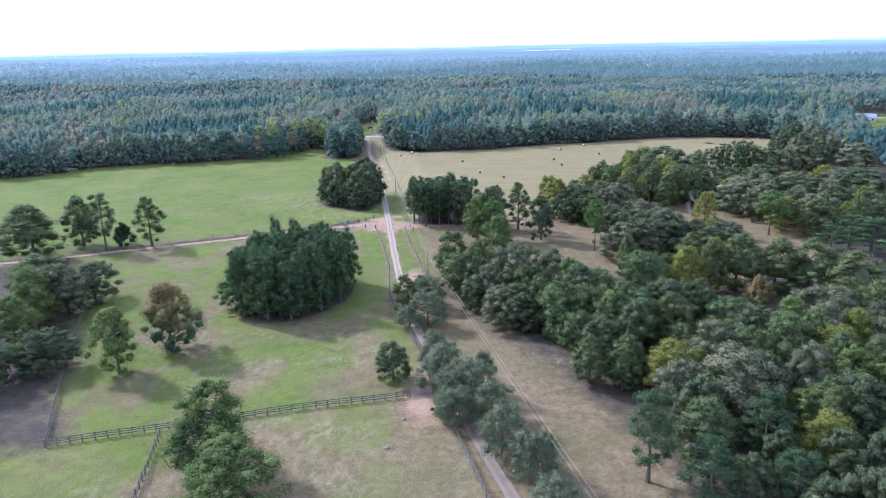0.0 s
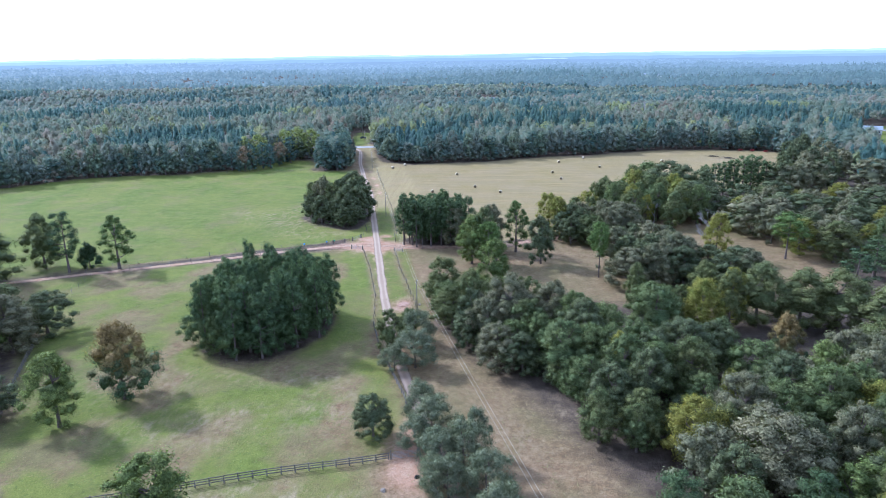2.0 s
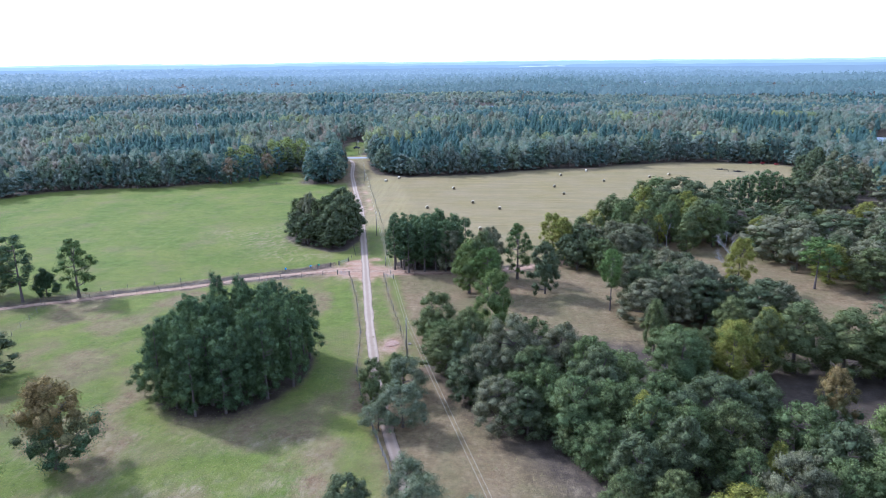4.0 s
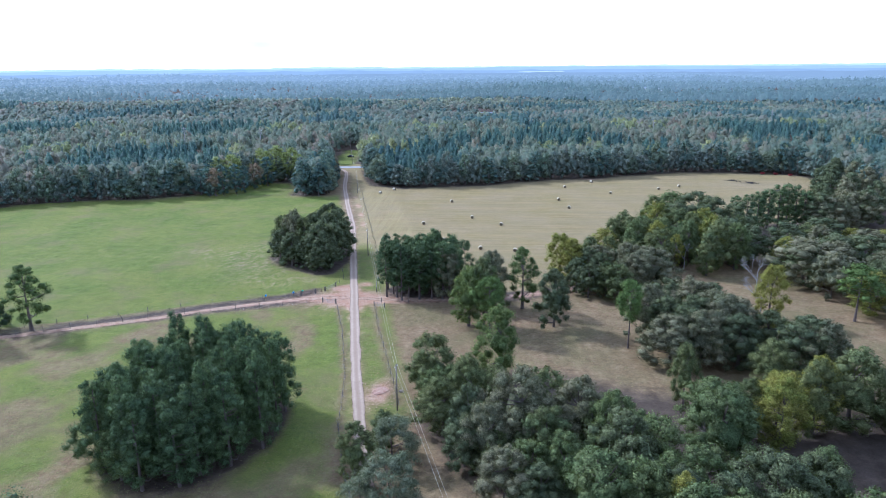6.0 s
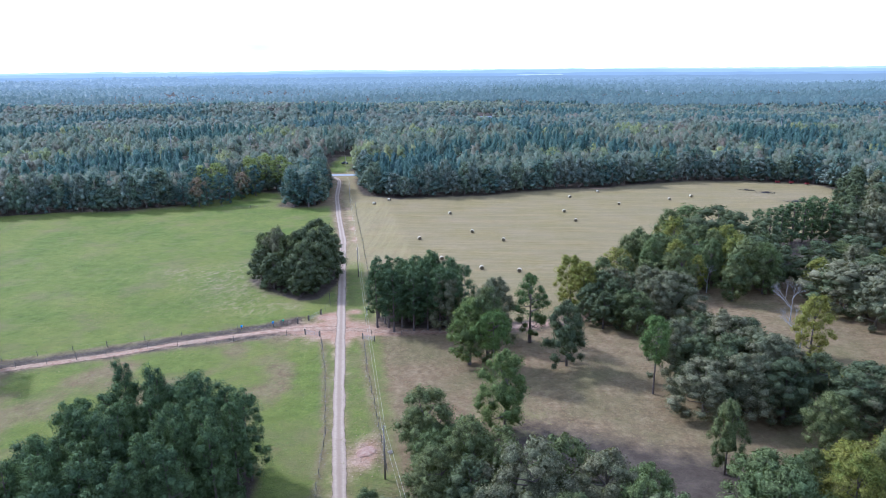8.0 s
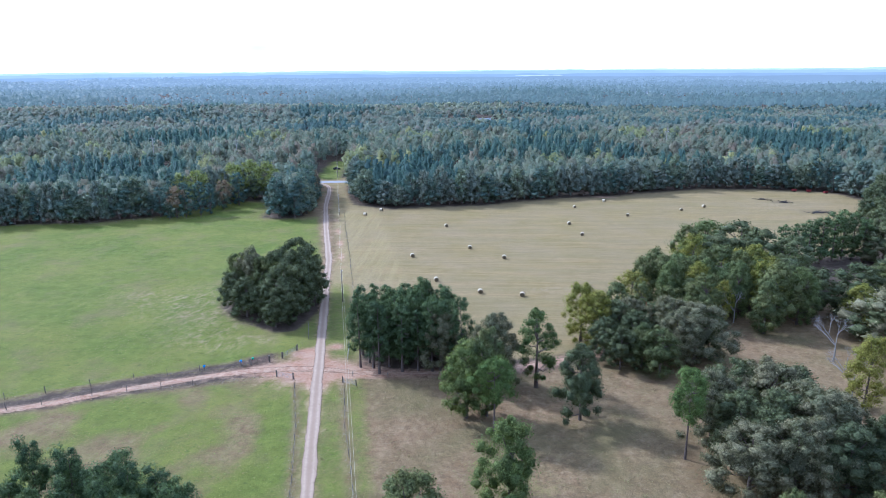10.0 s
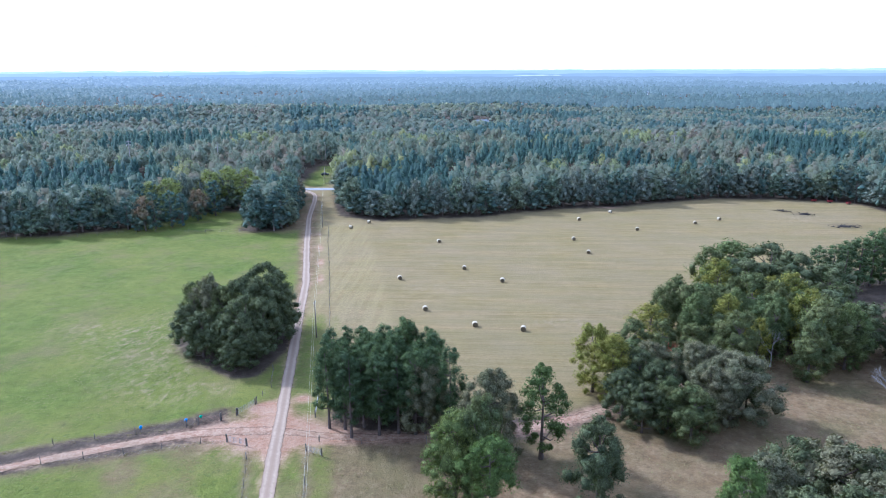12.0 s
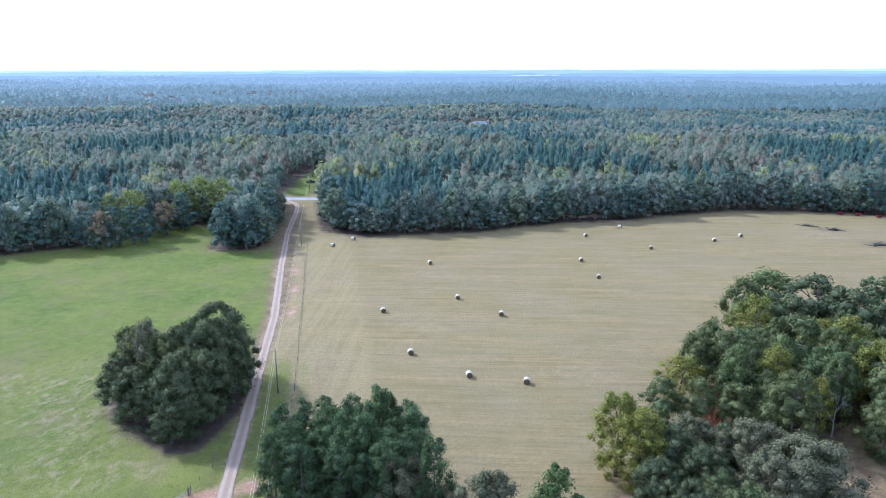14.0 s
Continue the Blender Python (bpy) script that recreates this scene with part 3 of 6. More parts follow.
def ground():
    """One sheet to the horizon, fine where the pastures lie."""
    gx, gy = ground_lines(-180, 310, 2.3, 1.15, 4600, (-75, -5)), ground_lines(-135, 345, 2.3, 1.15, 4600, (-2, 42))
    X, Y = np.meshgrid(gx, gy)
    x, y = X.ravel(), Y.ravel()
    nx, ny = len(gx), len(gy)
    z = land(x, y) - 14 * smooth(650, 1000, np.hypot(x, y))
    i = (np.arange(ny - 1)[:, None] * nx + np.arange(nx - 1)).ravel()
    me = mesh_of("ground", np.stack([x, y, z], 1), np.stack([i, i + 1, i + nx + 1, i + nx], 1), ground_material(), smooth=True)
    fine = (X > -178) & (X < 308) & (Y > -133) & (Y < 343)

    def soft(mask, turns):
        a = mask.astype(float).reshape(ny, nx)
        for _ in range(turns):
            b = a.copy()
            b[1:-1, 1:-1] = (a[1:-1, 1:-1] * 2 + a[:-2, 1:-1] + a[2:, 1:-1] + a[1:-1, :-2] + a[1:-1, 2:]) / 6
            a = np.where(fine, b, a)
        return a.ravel()

    bare_under = np.zeros_like(x)
    lawn = ((along(HIGHWAY, x, y) < 26) & (x > 130)) | inside([(-92, 262), (-98, 335), (-86, 335), (-78, 258)], x, y) | inside(HOUSE_LAWN, x, y)
    verge = (along(DRIVE, x, y) < 9) & (y > -45) & (y < 72)
    lush = soft(inside(NORTH_PASTURE, x, y) | lawn, 3) + soft(verge, 4) * 0.75
    patch = np.clip(0.5 + 0.75 * waves(x, y, 21, 24) + 0.4 * waves(x, y, 22, 9), 0, 1)
    lush = lush + soft(inside(WEST_PASTURE, x, y), 4) * (0.26 + 0.74 * patch)
    lush = lush + soft(inside(SOUTH_PADDOCK, x, y), 4) * (0.12 + 0.5 * patch * patch)
    lush = lush + soft(inside([(-75, -111), (-64, -114), (-50, -112), (-48, -135), (-80, -135)], x, y), 4) * 0.5
    lush = lush + np.exp(-(((x - 3) / 8) ** 2 + ((y + 20) / 10) ** 2)) * 0.3
    for line in (FENCE_WEST_SIDE, FENCE_EAST_SIDE, FENCE_TRACK_SOUTH, FENCE_TRACK_NORTH, FENCE_HAY):
        lush = lush * (1 - 0.62 * np.clip(1.35 - along(line, x, y) / 1.0, 0, 1))
    # bare shaded litter under the groves
    for poly in (ROAD_GROVE, PINE_STAND, ROADSIDE_PINES):
        shade = np.clip(1.5 * soft(inside(poly, x, y), 5), 0, 1)
        lush = lush * (1 - shade)
        bare_under = np.maximum(bare_under, shade)
    grazed = inside(WEST_PASTURE, x, y) | inside(SOUTH_PADDOCK, x, y) | inside(NORTH_PASTURE, x, y)
    dry = soft(inside(CLEARING, x, y) | grazed | (along(DRIVE, x, y) < 9), 5)
    hay = soft(inside(HAY_FIELD, x, y) | (along(HIGHWAY, x, y) < 14), 3) + soft(grazed, 4) * 0.15
    hay, dry = hay * (1 - bare_under), dry * (1 - bare_under)
    clay = np.clip(1.1 - along(TRACK_WEST, x, y) / 3.0, 0, 1) * 0.45 + np.clip(1.2 - along(TRACK_EAST, x, y) / 2.6, 0, 1) * 0.8
    clay = clay + np.exp(-((x + 34) ** 2 / 110 + (y - 18.5) ** 2 / 45)) * 1.25 + np.exp(-((x + 37.5) ** 2 / 6 + (y - 27) ** 2 / 5)) * 1.2
    clay = clay + np.exp(-(((x + 10.5) / 4.5) ** 2 + ((y + 90) / 8) ** 2)) * 0.85 + 0.8 * np.exp(-(((x + 9) / 4.5) ** 2 + ((y + 99) / 5) ** 2))
    clay = clay + np.exp(-(((x + 18.5) / 2.2) ** 2 + ((y + 32) / 5) ** 2)) * 1.1 + np.exp(-(((x + 31.6) / 1.7) ** 2 + ((y - 30.8) / 1.8) ** 2))
    clay = clay + np.exp(-(((x - 57) / 7) ** 2 + ((y - 209) / 2) ** 2)) * 0.9 + np.clip(1 - along([(-42, 90), (-50, 125), (-59, 160)], x, y) / 2.2, 0, 1) * (0.35 + 0.4 * waves(x, y, 71, 15))
    clay = clay + np.clip(1.25 - along(DRIVE[7:], x, y) / 2.3, 0, 1) * (0.42 + 0.15 * waves(x, y, 73, 12))
    pale = np.zeros_like(x)
    for px, py, sx, sy in ((21, 70, 7, 2.5), (19, 71.5, 5, 1.2), (24, 68.5, 4, 1.0), (-14, 118, 3, 2), (-76, 54, 12, 9), (-60, 34, 9, 7), (-70, 70, 10, 5), (-30, -104, 14, 2), (-3, -113, 2, 9), (18, -80, 6, 10), (15, -60, 4, 8), (5, -90, 5, 10),
                           (24, -120, 6, 8), (-14, 95, 6, 3), (-28, -108, 12, 5), (-45, -122, 12, 6), (-20, -118, 8, 8), (-48, -88, 14, 6), (-62, -72, 12, 8), (-26, -80, 6, 8), (-4, 101, 6, 2), (-84, 62, 14, 6), (-66, 44, 8, 8), (-52, 33, 6, 3), (130, 190, 18, 12), (-88, 158, 6, 1.5), (-35, -70, 12, 3), (-40, -82, 5, 2)):
        pale = pale + np.exp(-(((x - px) / sx) ** 2 + ((y - py) / sy) ** 2))
    for line in (FENCE_WEST_SIDE, FENCE_EAST_SIDE, FENCE_HAY, FENCE_TRACK_SOUTH, FENCE_TRACK_NORTH):
        pale = pale + np.clip(1.1 - along(line, x, y) / 1.3, 0, 1) * 0.7
    burnt = np.exp(-(((x - 134) / 5) ** 2 + ((y - 197) / 3) ** 2)) + np.exp(-(((x - 140) / 7) ** 2 + ((y - 176) / 4) ** 2))
    bare = burnt * 0.9
    headland = smooth(17, 13, along(FENCE_HAY, x, y))
    for name, cols in (("zone", (lush, dry, hay)), ("wear", (clay, pale, bare))):
        data = np.ones((len(x), 4), np.float32)
        data[:, 3] = headland
        for k, c in enumerate(cols):
            data[:, k] = np.clip(c, 0, 1)
        me.attributes.new(name, "FLOAT_COLOR", "POINT").data.foreach_set("color", data.ravel())
    return tagged(new("ground", me), "rolling pasture, hay stubble and woodland floor", "ground", kind="structure")


ground()


def lane(name, line, width, material, label, lift=0.05, seed=1, step=1.2):
    """A lane that follows the ground, with uneven edges and seven points across."""
    rng = np.random.default_rng(seed)
    pts = []
    for (x0, y0), (x1, y1) in zip(line, line[1:]):
        n = max(1, int(math.hypot(x1 - x0, y1 - y0) / step))
        pts += [(x0 + (x1 - x0) * k / n, y0 + (y1 - y0) * k / n) for k in range(n)]
    pts = np.array(pts + [line[-1]])
    for _ in range(12):
        pts[1:-1] = (pts[:-2] + 2 * pts[1:-1] + pts[2:]) / 4
    d = np.gradient(pts, axis=0)
    d /= np.linalg.norm(d, axis=1)[:, None]
    side = np.stack([d[:, 1], -d[:, 0]], 1)
    edge = [np.convolve(rng.normal(0, 0.22, len(pts) + 4), np.ones(5) / 5, "valid") for _ in range(2)]
    V, A = [], []
    for k, f in enumerate((-1, -0.66, -0.33, 0, 0.33, 0.66, 1)):
        w = f * (width / 2 + (edge[0] if f < 0 else edge[1]))
        p = pts + side * w[:, None] if f else pts
        rut = lift - 0.025 * (abs(f) == 0.33) - 0.045 * (abs(f) == 1)
        V.append(np.column_stack([p, land(p[:, 0], p[:, 1]) + rut]))
        A.append(np.full(len(pts), f))
    n = len(pts)
    V, A = np.concatenate(V), np.concatenate(A)
    F = [(k * n + i, (k + 1) * n + i, (k + 1) * n + i + 1, k * n + i + 1) for k in range(6) for i in range(n - 1)]
    me = mesh_of(name, V, F, material, smooth=True)
    me.attributes.new("across", "FLOAT", "POINT").data.foreach_set("value", A.astype(np.float32))
    return tagged(new(name, me), label, "road", kind="structure")


lane("gravel_road", DRIVE[7:], 3.0, GRAVEL, "pale gravel farm lane with two wheel tracks", 0.09, 2)
lane("gravel_road", DRIVE[:8], 2.8, DARK_GRAVEL, "dark worn gravel drive under small trees", 0.085, 6)
lane("dirt_track", TRACK_WEST, 3.9, CLAY_LANE, "rutted red clay farm track", 0.06, 3)
lane("dirt_track", TRACK_EAST, 3.4, CLAY_LANE, "rutted red clay farm track", 0.06, 4)
lane("paved_road", HIGHWAY, 6.5, ASPHALT, "pale worn two-lane country road", 0.12, 5, step=6)


# ---- trees ----
def dome(u):
    return np.sqrt(np.clip(1 - u ** 2.4, 0, 1)) * (0.72 + 0.28 * np.clip(u / 0.25, 0, 1))


def ovoid(u):
    return np.sin(np.pi * np.clip(u, 0.02, 1) ** 0.7 * 0.97) ** 0.75 * 0.95 + 0.05


def spire(u):
    return np.clip(1 - u, 0, 1) ** 0.7 * np.clip(0.4 + u / 0.15, 0, 1) + 0.05


def pine_head(u):
    return np.clip(1.03 - u, 0, 1) ** 0.45 * np.clip(0.35 + u / 0.3, 0, 1) + 0.04


# shape, first fork, height, radius, lobes, lobe size, leaves on a lobe, leaf size, flatness, core
KINDS = {
    "pine": (pine_head, 0.24, 14.0, 3.0, 48, 0.28, 84, (0.66, 0.17), 0.72, 0.5),
    "pine_full": (pine_head, 0.08, 14.0, 3.0, 60, 0.30, 84, (0.50, 0.22), 0.95, 0.58),
    "pine_lone": (ovoid, 0.44, 14.0, 3.6, 46, 0.30, 100, (0.72, 0.24), 0.7, 0.6),
    "oak_grey": (dome, 0.07, 14.0, 6.0, 88, 0.20, 90, (0.50, 0.42), 0.85, 0.75),
    "oak_dark": (dome, 0.05, 14.0, 5.0, 82, 0.215, 88, (0.46, 0.38), 0.9, 0.75),
    "oak_green": (dome, 0.05, 13.0, 5.0, 82, 0.215, 88, (0.46, 0.38), 0.85, 0.64),
    "gum_green": (ovoid, 0.04, 14.0, 4.5, 82, 0.235, 88, (0.45, 0.34), 1.0, 0.64),
    "gum_yellow": (ovoid, 0.05, 14.0, 4.2, 78, 0.235, 88, (0.44, 0.33), 1.0, 0.5),
    "gum_tall": (ovoid, 0.12, 15.5, 3.6, 54, 0.24, 96, (0.46, 0.32), 1.0, 0.5),
    "gum_brown": (ovoid, 0.04, 14.0, 5.0, 84, 0.25, 92, (0.44, 0.32), 1.0, 0.64),
    "cedar": (spire, 0.03, 7.0, 3.0, 56, 0.25, 80, (0.45, 0.20), 1.1, 0.75),
    "willow": (dome, 0.14, 8.0, 3.8, 62, 0.22, 110, (0.46, 0.18), 0.9, 0.42),
    "red_bush": (dome, 0.02, 3.0, 2.4, 26, 0.3, 60, (0.36, 0.26), 0.9, 0.7),
}
# edge_ kinds repeat nearer shapes with haze-paled leaf colours
for edge_kind, like in (("edge_dark", "oak_dark"), ("edge_grey", "oak_grey"), ("edge_gum", "gum_green"), ("edge_pine", "pine_full"), ("edge_yellow", "gum_yellow"), ("edge_brown", "gum_brown"), ("gum_fresh", "gum_yellow")):
    KINDS[edge_kind] = KINDS[like] if edge_kind != "gum_fresh" else (*KINDS[like][:9], 0.64)
TREE_LABELS = {
    "edge_dark": ("dense dark green broadleaf tree at the edge of woodland", "tree"),
    "edge_grey": ("broad grey-green oak at the edge of woodland", "oak tree"),
    "edge_yellow": ("broadleaf tree with yellow-green leaves at the edge of woodland", "tree"),
    "edge_brown": ("tree with rusty brown upper leaves at the edge of woodland", "tree"),
    "gum_fresh": ("upright broadleaf tree with fresh green leaves in pasture", "tree"),
    "edge_gum": ("upright green broadleaf tree at the edge of woodland", "tree"),
    "edge_pine": ("dark green pine at the edge of woodland", "pine tree"),
    "pine_full": ("dark green pine in a dense stand", "pine tree"),
    "red_bush": ("low bush of rust-red leaves", "bush"),
    "pine": ("tall pine with dark green needles and a bare lower trunk", "pine tree"),
    "pine_lone": ("slender pine with a bright green rounded head on a bare trunk", "pine tree"),
    "oak_grey": ("broad oak with a billowing grey-green crown", "oak tree"),
    "oak_dark": ("dense dark green broadleaf tree with a rounded crown", "tree"),
    "oak_green": ("leafy mid-green broadleaf tree with a rounded crown", "tree"),
    "gum_green": ("upright green broadleaf tree leafed almost to the ground", "tree"),
    "gum_yellow": ("upright broadleaf tree with leaves turning yellow-green", "tree"),
    "gum_tall": ("tall open-branched tree with glossy green leaves", "tree"),
    "gum_brown": ("broadleaf tree with upper leaves turning brown", "tree"),
    "cedar": ("small dark conical red cedar", "cedar tree"),
    "willow": ("small silvery green tree with feathery foliage beside the lane", "tree"),
}


def foliage(rng, kind, detail=1.0):
    """Crown arrays: lobes, each a rough core set round with many small leaf clumps."""
    prof, fork, H, R, lobes, size, per, leaf, flat, core = KINDS[kind]
    lobes, per = max(14, int(lobes * 0.85 * detail ** 0.4)), max(16, int(2.5 * per * detail ** 0.72))
    size, grow = size * 1.06 / detail ** 0.18, 0.68 / detail ** 0.36
    u = (np.arange(lobes) + rng.uniform(0, 1, lobes)) / lobes
    u = u ** 0.85 if prof is not pine_head else u
    th = np.arange(lobes) * 2.39996 + rng.normal(0, 0.5, lobes)
    rad = R * prof(u) * np.clip(rng.normal(0.80, 0.16, lobes), 0.2, 1.05)
    # lopsided crown
    rad = rad * (1 + 0.16 * np.sin(th + rng.uniform(0, 6)) + 0.12 * np.sin(2 * th + rng.uniform(0, 6)))
    base = fork * H
    lr = R * size * rng.uniform(0.55, 1.45, lobes) * (0.6 + 0.4 * prof(u))
    c = np.stack([np.cos(th) * rad, np.sin(th) * rad, base + u ** 0.9 * (H - base - lr * 0.45) + rng.normal(0, 0.25, lobes)], 1)
    c[:, 2] = np.maximum(c[:, 2], lr * 0.75)
    tone = rng.uniform(0, 1, lobes)
    if kind in ("gum_brown", "edge_brown"):
        tone = np.clip(1.35 - 1.7 * u + rng.normal(0, 0.2, lobes), 0, 1)
    shape = np.array([1, 1, flat])
    # leafy masses
    heart = np.array([[0, 0, base + 0.45 * (H - base)]]) if core > 0.6 else c[:0]
    cv, cf, cn = lumps(rng, np.concatenate([c, heart]), np.concatenate([lr * core, 0.62 * R * np.ones(len(heart))]), shape)
    # leaves that stand out from them
    d = rng.normal(0, 1, (lobes, per, 3))
    d[..., 2] = d[..., 2] * 0.9 + 0.25
    d /= np.linalg.norm(d, axis=2, keepdims=True)
    p = c[:, None] + d * (lr[:, None, None] * rng.uniform(0.55, 1.22, (lobes, per, 1))) * shape
    nrm = d + rng.normal(0, 0.55, d.shape)
    nrm /= np.linalg.norm(nrm, axis=2, keepdims=True)
    a = np.cross(nrm, rng.normal(0, 1, d.shape))
    a /= np.linalg.norm(a, axis=2, keepdims=True) + 1e-9
    b = np.cross(nrm, a)
    s = rng.uniform(0.6, 1.3, (lobes, per, 1)) * grow
    a, b = a * s * leaf[0] * 0.43, b * s * leaf[1] * 0.43
    lv = np.stack([p + a, p + b * 1.6, p - a], 2).reshape(-1, 3)
    lf = np.arange(lobes * per * 3).reshape(-1, 3) + len(cv)
    V = np.concatenate([cv, lv])
    L = np.concatenate([np.repeat(tone, 6), np.zeros(6 * len(heart)), np.repeat(tone, per * 3)])
    # leaves are lit as a rounded clump is
    out = (c - np.array([0, 0, base + 0.4 * (H - base)])) / np.array([R, R, 0.6 * (H - base)])
    face = d + 0.4 * nrm + 0.55 * out[:, None]
    face /= np.linalg.norm(face, axis=2, keepdims=True)
    N = np.concatenate([cn, np.repeat(face.reshape(-1, 3), 3, axis=0)])
    return V, np.concatenate([cf, lf]), L, c, N


def trunk_mesh(rng, kind, H, R, fork, centres):
    """A tapered trunk that runs into the crown, with limbs to some of the lobes."""
    pine = "pine" in kind
    thick = H * (0.017 if pine else 0.022)
    lean = rng.normal(0, 0.02 * H, 2)
    spine = []
    top = 0.92 if pine else 0.7
    for k in range(6):
        f = k / 5
        spine.append(((lean[0] * f * f, lean[1] * f * f, H * top * f - (0.15 if k == 0 else 0)), thick * (1.25 if k == 0 else 1 - 0.82 * f)))
    runs = [spine]
    for c in centres[rng.permutation(len(centres))[:9]]:
        z0 = max(fork * H * 0.8, min(c[2] - 0.35 * np.hypot(c[0], c[1]) - 0.3, H * top * 0.9))
        f = z0 / (H * top)
        s = np.array((lean[0] * f * f, lean[1] * f * f, z0))
        m = s * 0.45 + c * 0.55 + np.array((0, 0, -0.06 * H * rng.uniform(0, 1)))
        runs.append([(tuple(s), thick * 0.42), (tuple(m), thick * 0.26), (tuple(c), thick * 0.1)])
    return tubes(runs, 7)


TEMPLATES = {}


def tree(kind, x, y, h, r, detail=None, group="trees"):
    """A tree of that height and crown radius; the first of each shape is built, the rest are copies that share its meshes."""
    if detail is None:
        detail = 1.0 if y < 45 and x < 75 else 0.55 if y < 75 and x < 0 else 0.3
    rng = np.random.default_rng(int(abs(x * 131 + y * 717)) % 9973)
    shape = (kind, int(rng.integers(0, 3 if kind not in ("gum_tall", "gum_brown", "cedar", "pine_lone") else 1)), detail)
    H, R = KINDS[kind][2:4]
    s = (r / R, r / R, h / H)
    m = pose(x, y, float(land(x, y)), 0, 0, rng.uniform(0, 360)) @ Matrix.Diagonal((*s, 1))
    if shape not in TEMPLATES:
        own = np.random.default_rng(sum(map(ord, kind)) * 7 + shape[1] * 101 + int(detail * 10))
        V, T, L, centres, N = foliage(own, kind, detail)
        ob = new("bush" if kind == "red_bush" else "pine_tree" if "pine" in kind else "cedar_tree" if kind == "cedar" else "oak_tree" if kind in ("oak_grey", "edge_grey") else "tree")
        tv, tf = trunk_mesh(own, kind, H, R, KINDS[kind][1], centres)
        part("trunk", mesh_of("trunk", tv, tf, PINE_BARK if "pine" in kind else BARK, smooth=True), ob)
        part("crown", mesh_of("crown", V, T, LEAVES[kind], L, normals=N), ob)
        label, category = TREE_LABELS[kind]
        tagged(ob, label, category, group)
        TEMPLATES[shape] = ob
        made = ob
        made.matrix_basis = m
    else:
        ob = TEMPLATES[shape]
        sx, sy, sz = ob.scale
        made = copy_thing(ob, m @ Matrix.Diagonal((1 / sx, 1 / sy, 1 / sz, 1)))
    made["group"] = group
    return made


# trees of the pastures and groves: x, y, height, crown radius
DEAD = [(71.4, 26.9, 12.5), (59.1, 48.1, 10), (65.6, 9.2, 13), (34.9, -54.1, 9.5)]
PINE = [
    (22.3, -117.2, 13.9, 3.6), (28.5, -123.0, 10.5, 3.7), (38.4, -114.3, 12.5, 3.6), (39.2, -122.8, 9.0, 3.1), (101.8, -9.1, 10.5, 5.1),
    (89.3, -23.9, 12.0, 4.6), (105.0, -14.3, 11.0, 6.4), (-4.2, 18.3, 16.0, 2.8), (90.5, 96.1, 13.0, 3.5), (94.2, 95.7, 13.5, 3.5),
    (99.0, 98.4, 14.0, 3.5), (102.8, 98.5, 15.0, 3.8), (107.8, 101.4, 15.5, 3.8), (111.8, 103.8, 15.5, 3.9), (114.5, 103.1, 15.0, 3.9),
    (116.7, 101.2, 13.5, 3.7), (103.2, 103.4, 12.0, 3.4), (111.3, 106.4, 12.5, 3.5), (-115.5, -9.4, 17.5, 4.2), (-39.7, -119.2, 10.0, 3.6),
]
GUM_YELLOW = [
    (30.7, -94.7, 10.5, 4.4), (45.6, -116.5, 10.5, 3.7), (58.7, -91.3, 12.0, 4.1), (65.2, -83.8, 12.0, 3.5), (46.1, -46.5, 12.0, 4.3),
    (24.3, -72.3, 11.0, 2.6), (45.2, -50.1, 13.0, 3.7), (53.4, -43.3, 13.5, 3.1), (39.9, -81.7, 9.0, 1.8),
    (21.6, 35.6, 13.5, 4.1), (24.1, 31.4, 13.0, 4.2), (37.2, 57.9, 9.5, 4.2), (58.2, 79.2, 13.5, 4.6), (69.4, 65.5, 14.5, 4.7),
    (68.3, 53.8, 14.5, 4.1), (56.5, 48.9, 10.0, 2.4), (66.5, 6.6, 13.5, 3.9), (62.3, -8.0, 6.0, 3.3),
]
GUM_YELLOW_EAST = [
    (-129.1, 175.2, 16.0, 5.4), (-123.2, 179.0, 17.0, 5.9),
    (-112.6, 195.7, 17.5, 6.1), (-107.9, 204.1, 18.0, 6.7), (-100.4, 205.9, 17.0, 5.9),
]
OAK_GREY = [
    (-58.0, 55.6, 15.0, 4.2),
    (38.3, -103.9, 13.0, 8.1), (39.4, -89.3, 12.0, 4.9), (51.2, -98.0, 12.0, 4.6), (6.0, -51.4, 14.0, 6.2), (1.0, -55.8, 10.5, 4.5),
    (14.6, -50.6, 12.5, 5.5), (3.1, -64.5, 9.0, 4.5), (-8.4, 19.4, 12.0, 4.2), (2.1, 13.9, 14.4, 5.2), (38.6, 30.7, 12.0, 5.0), (43.1, 25.5, 12.5, 6.7),
    (39.0, 24.2, 11.0, 4.8), (36.2, -5.4, 12.5, 5.3), (45.0, -3.5, 13.2, 7.5), (49.3, -13.3, 12.8, 6.3), (37.3, -18.4, 10.5, 6.4),
    (42.9, -19.3, 12.0, 5.7), (87.2, 33.3, 13.0, 9.0), (94.5, 34.4, 12.0, 7.2), (107.5, 69.4, 8.5, 5.0), (88.4, 22.7, 12.1, 5.1),
]
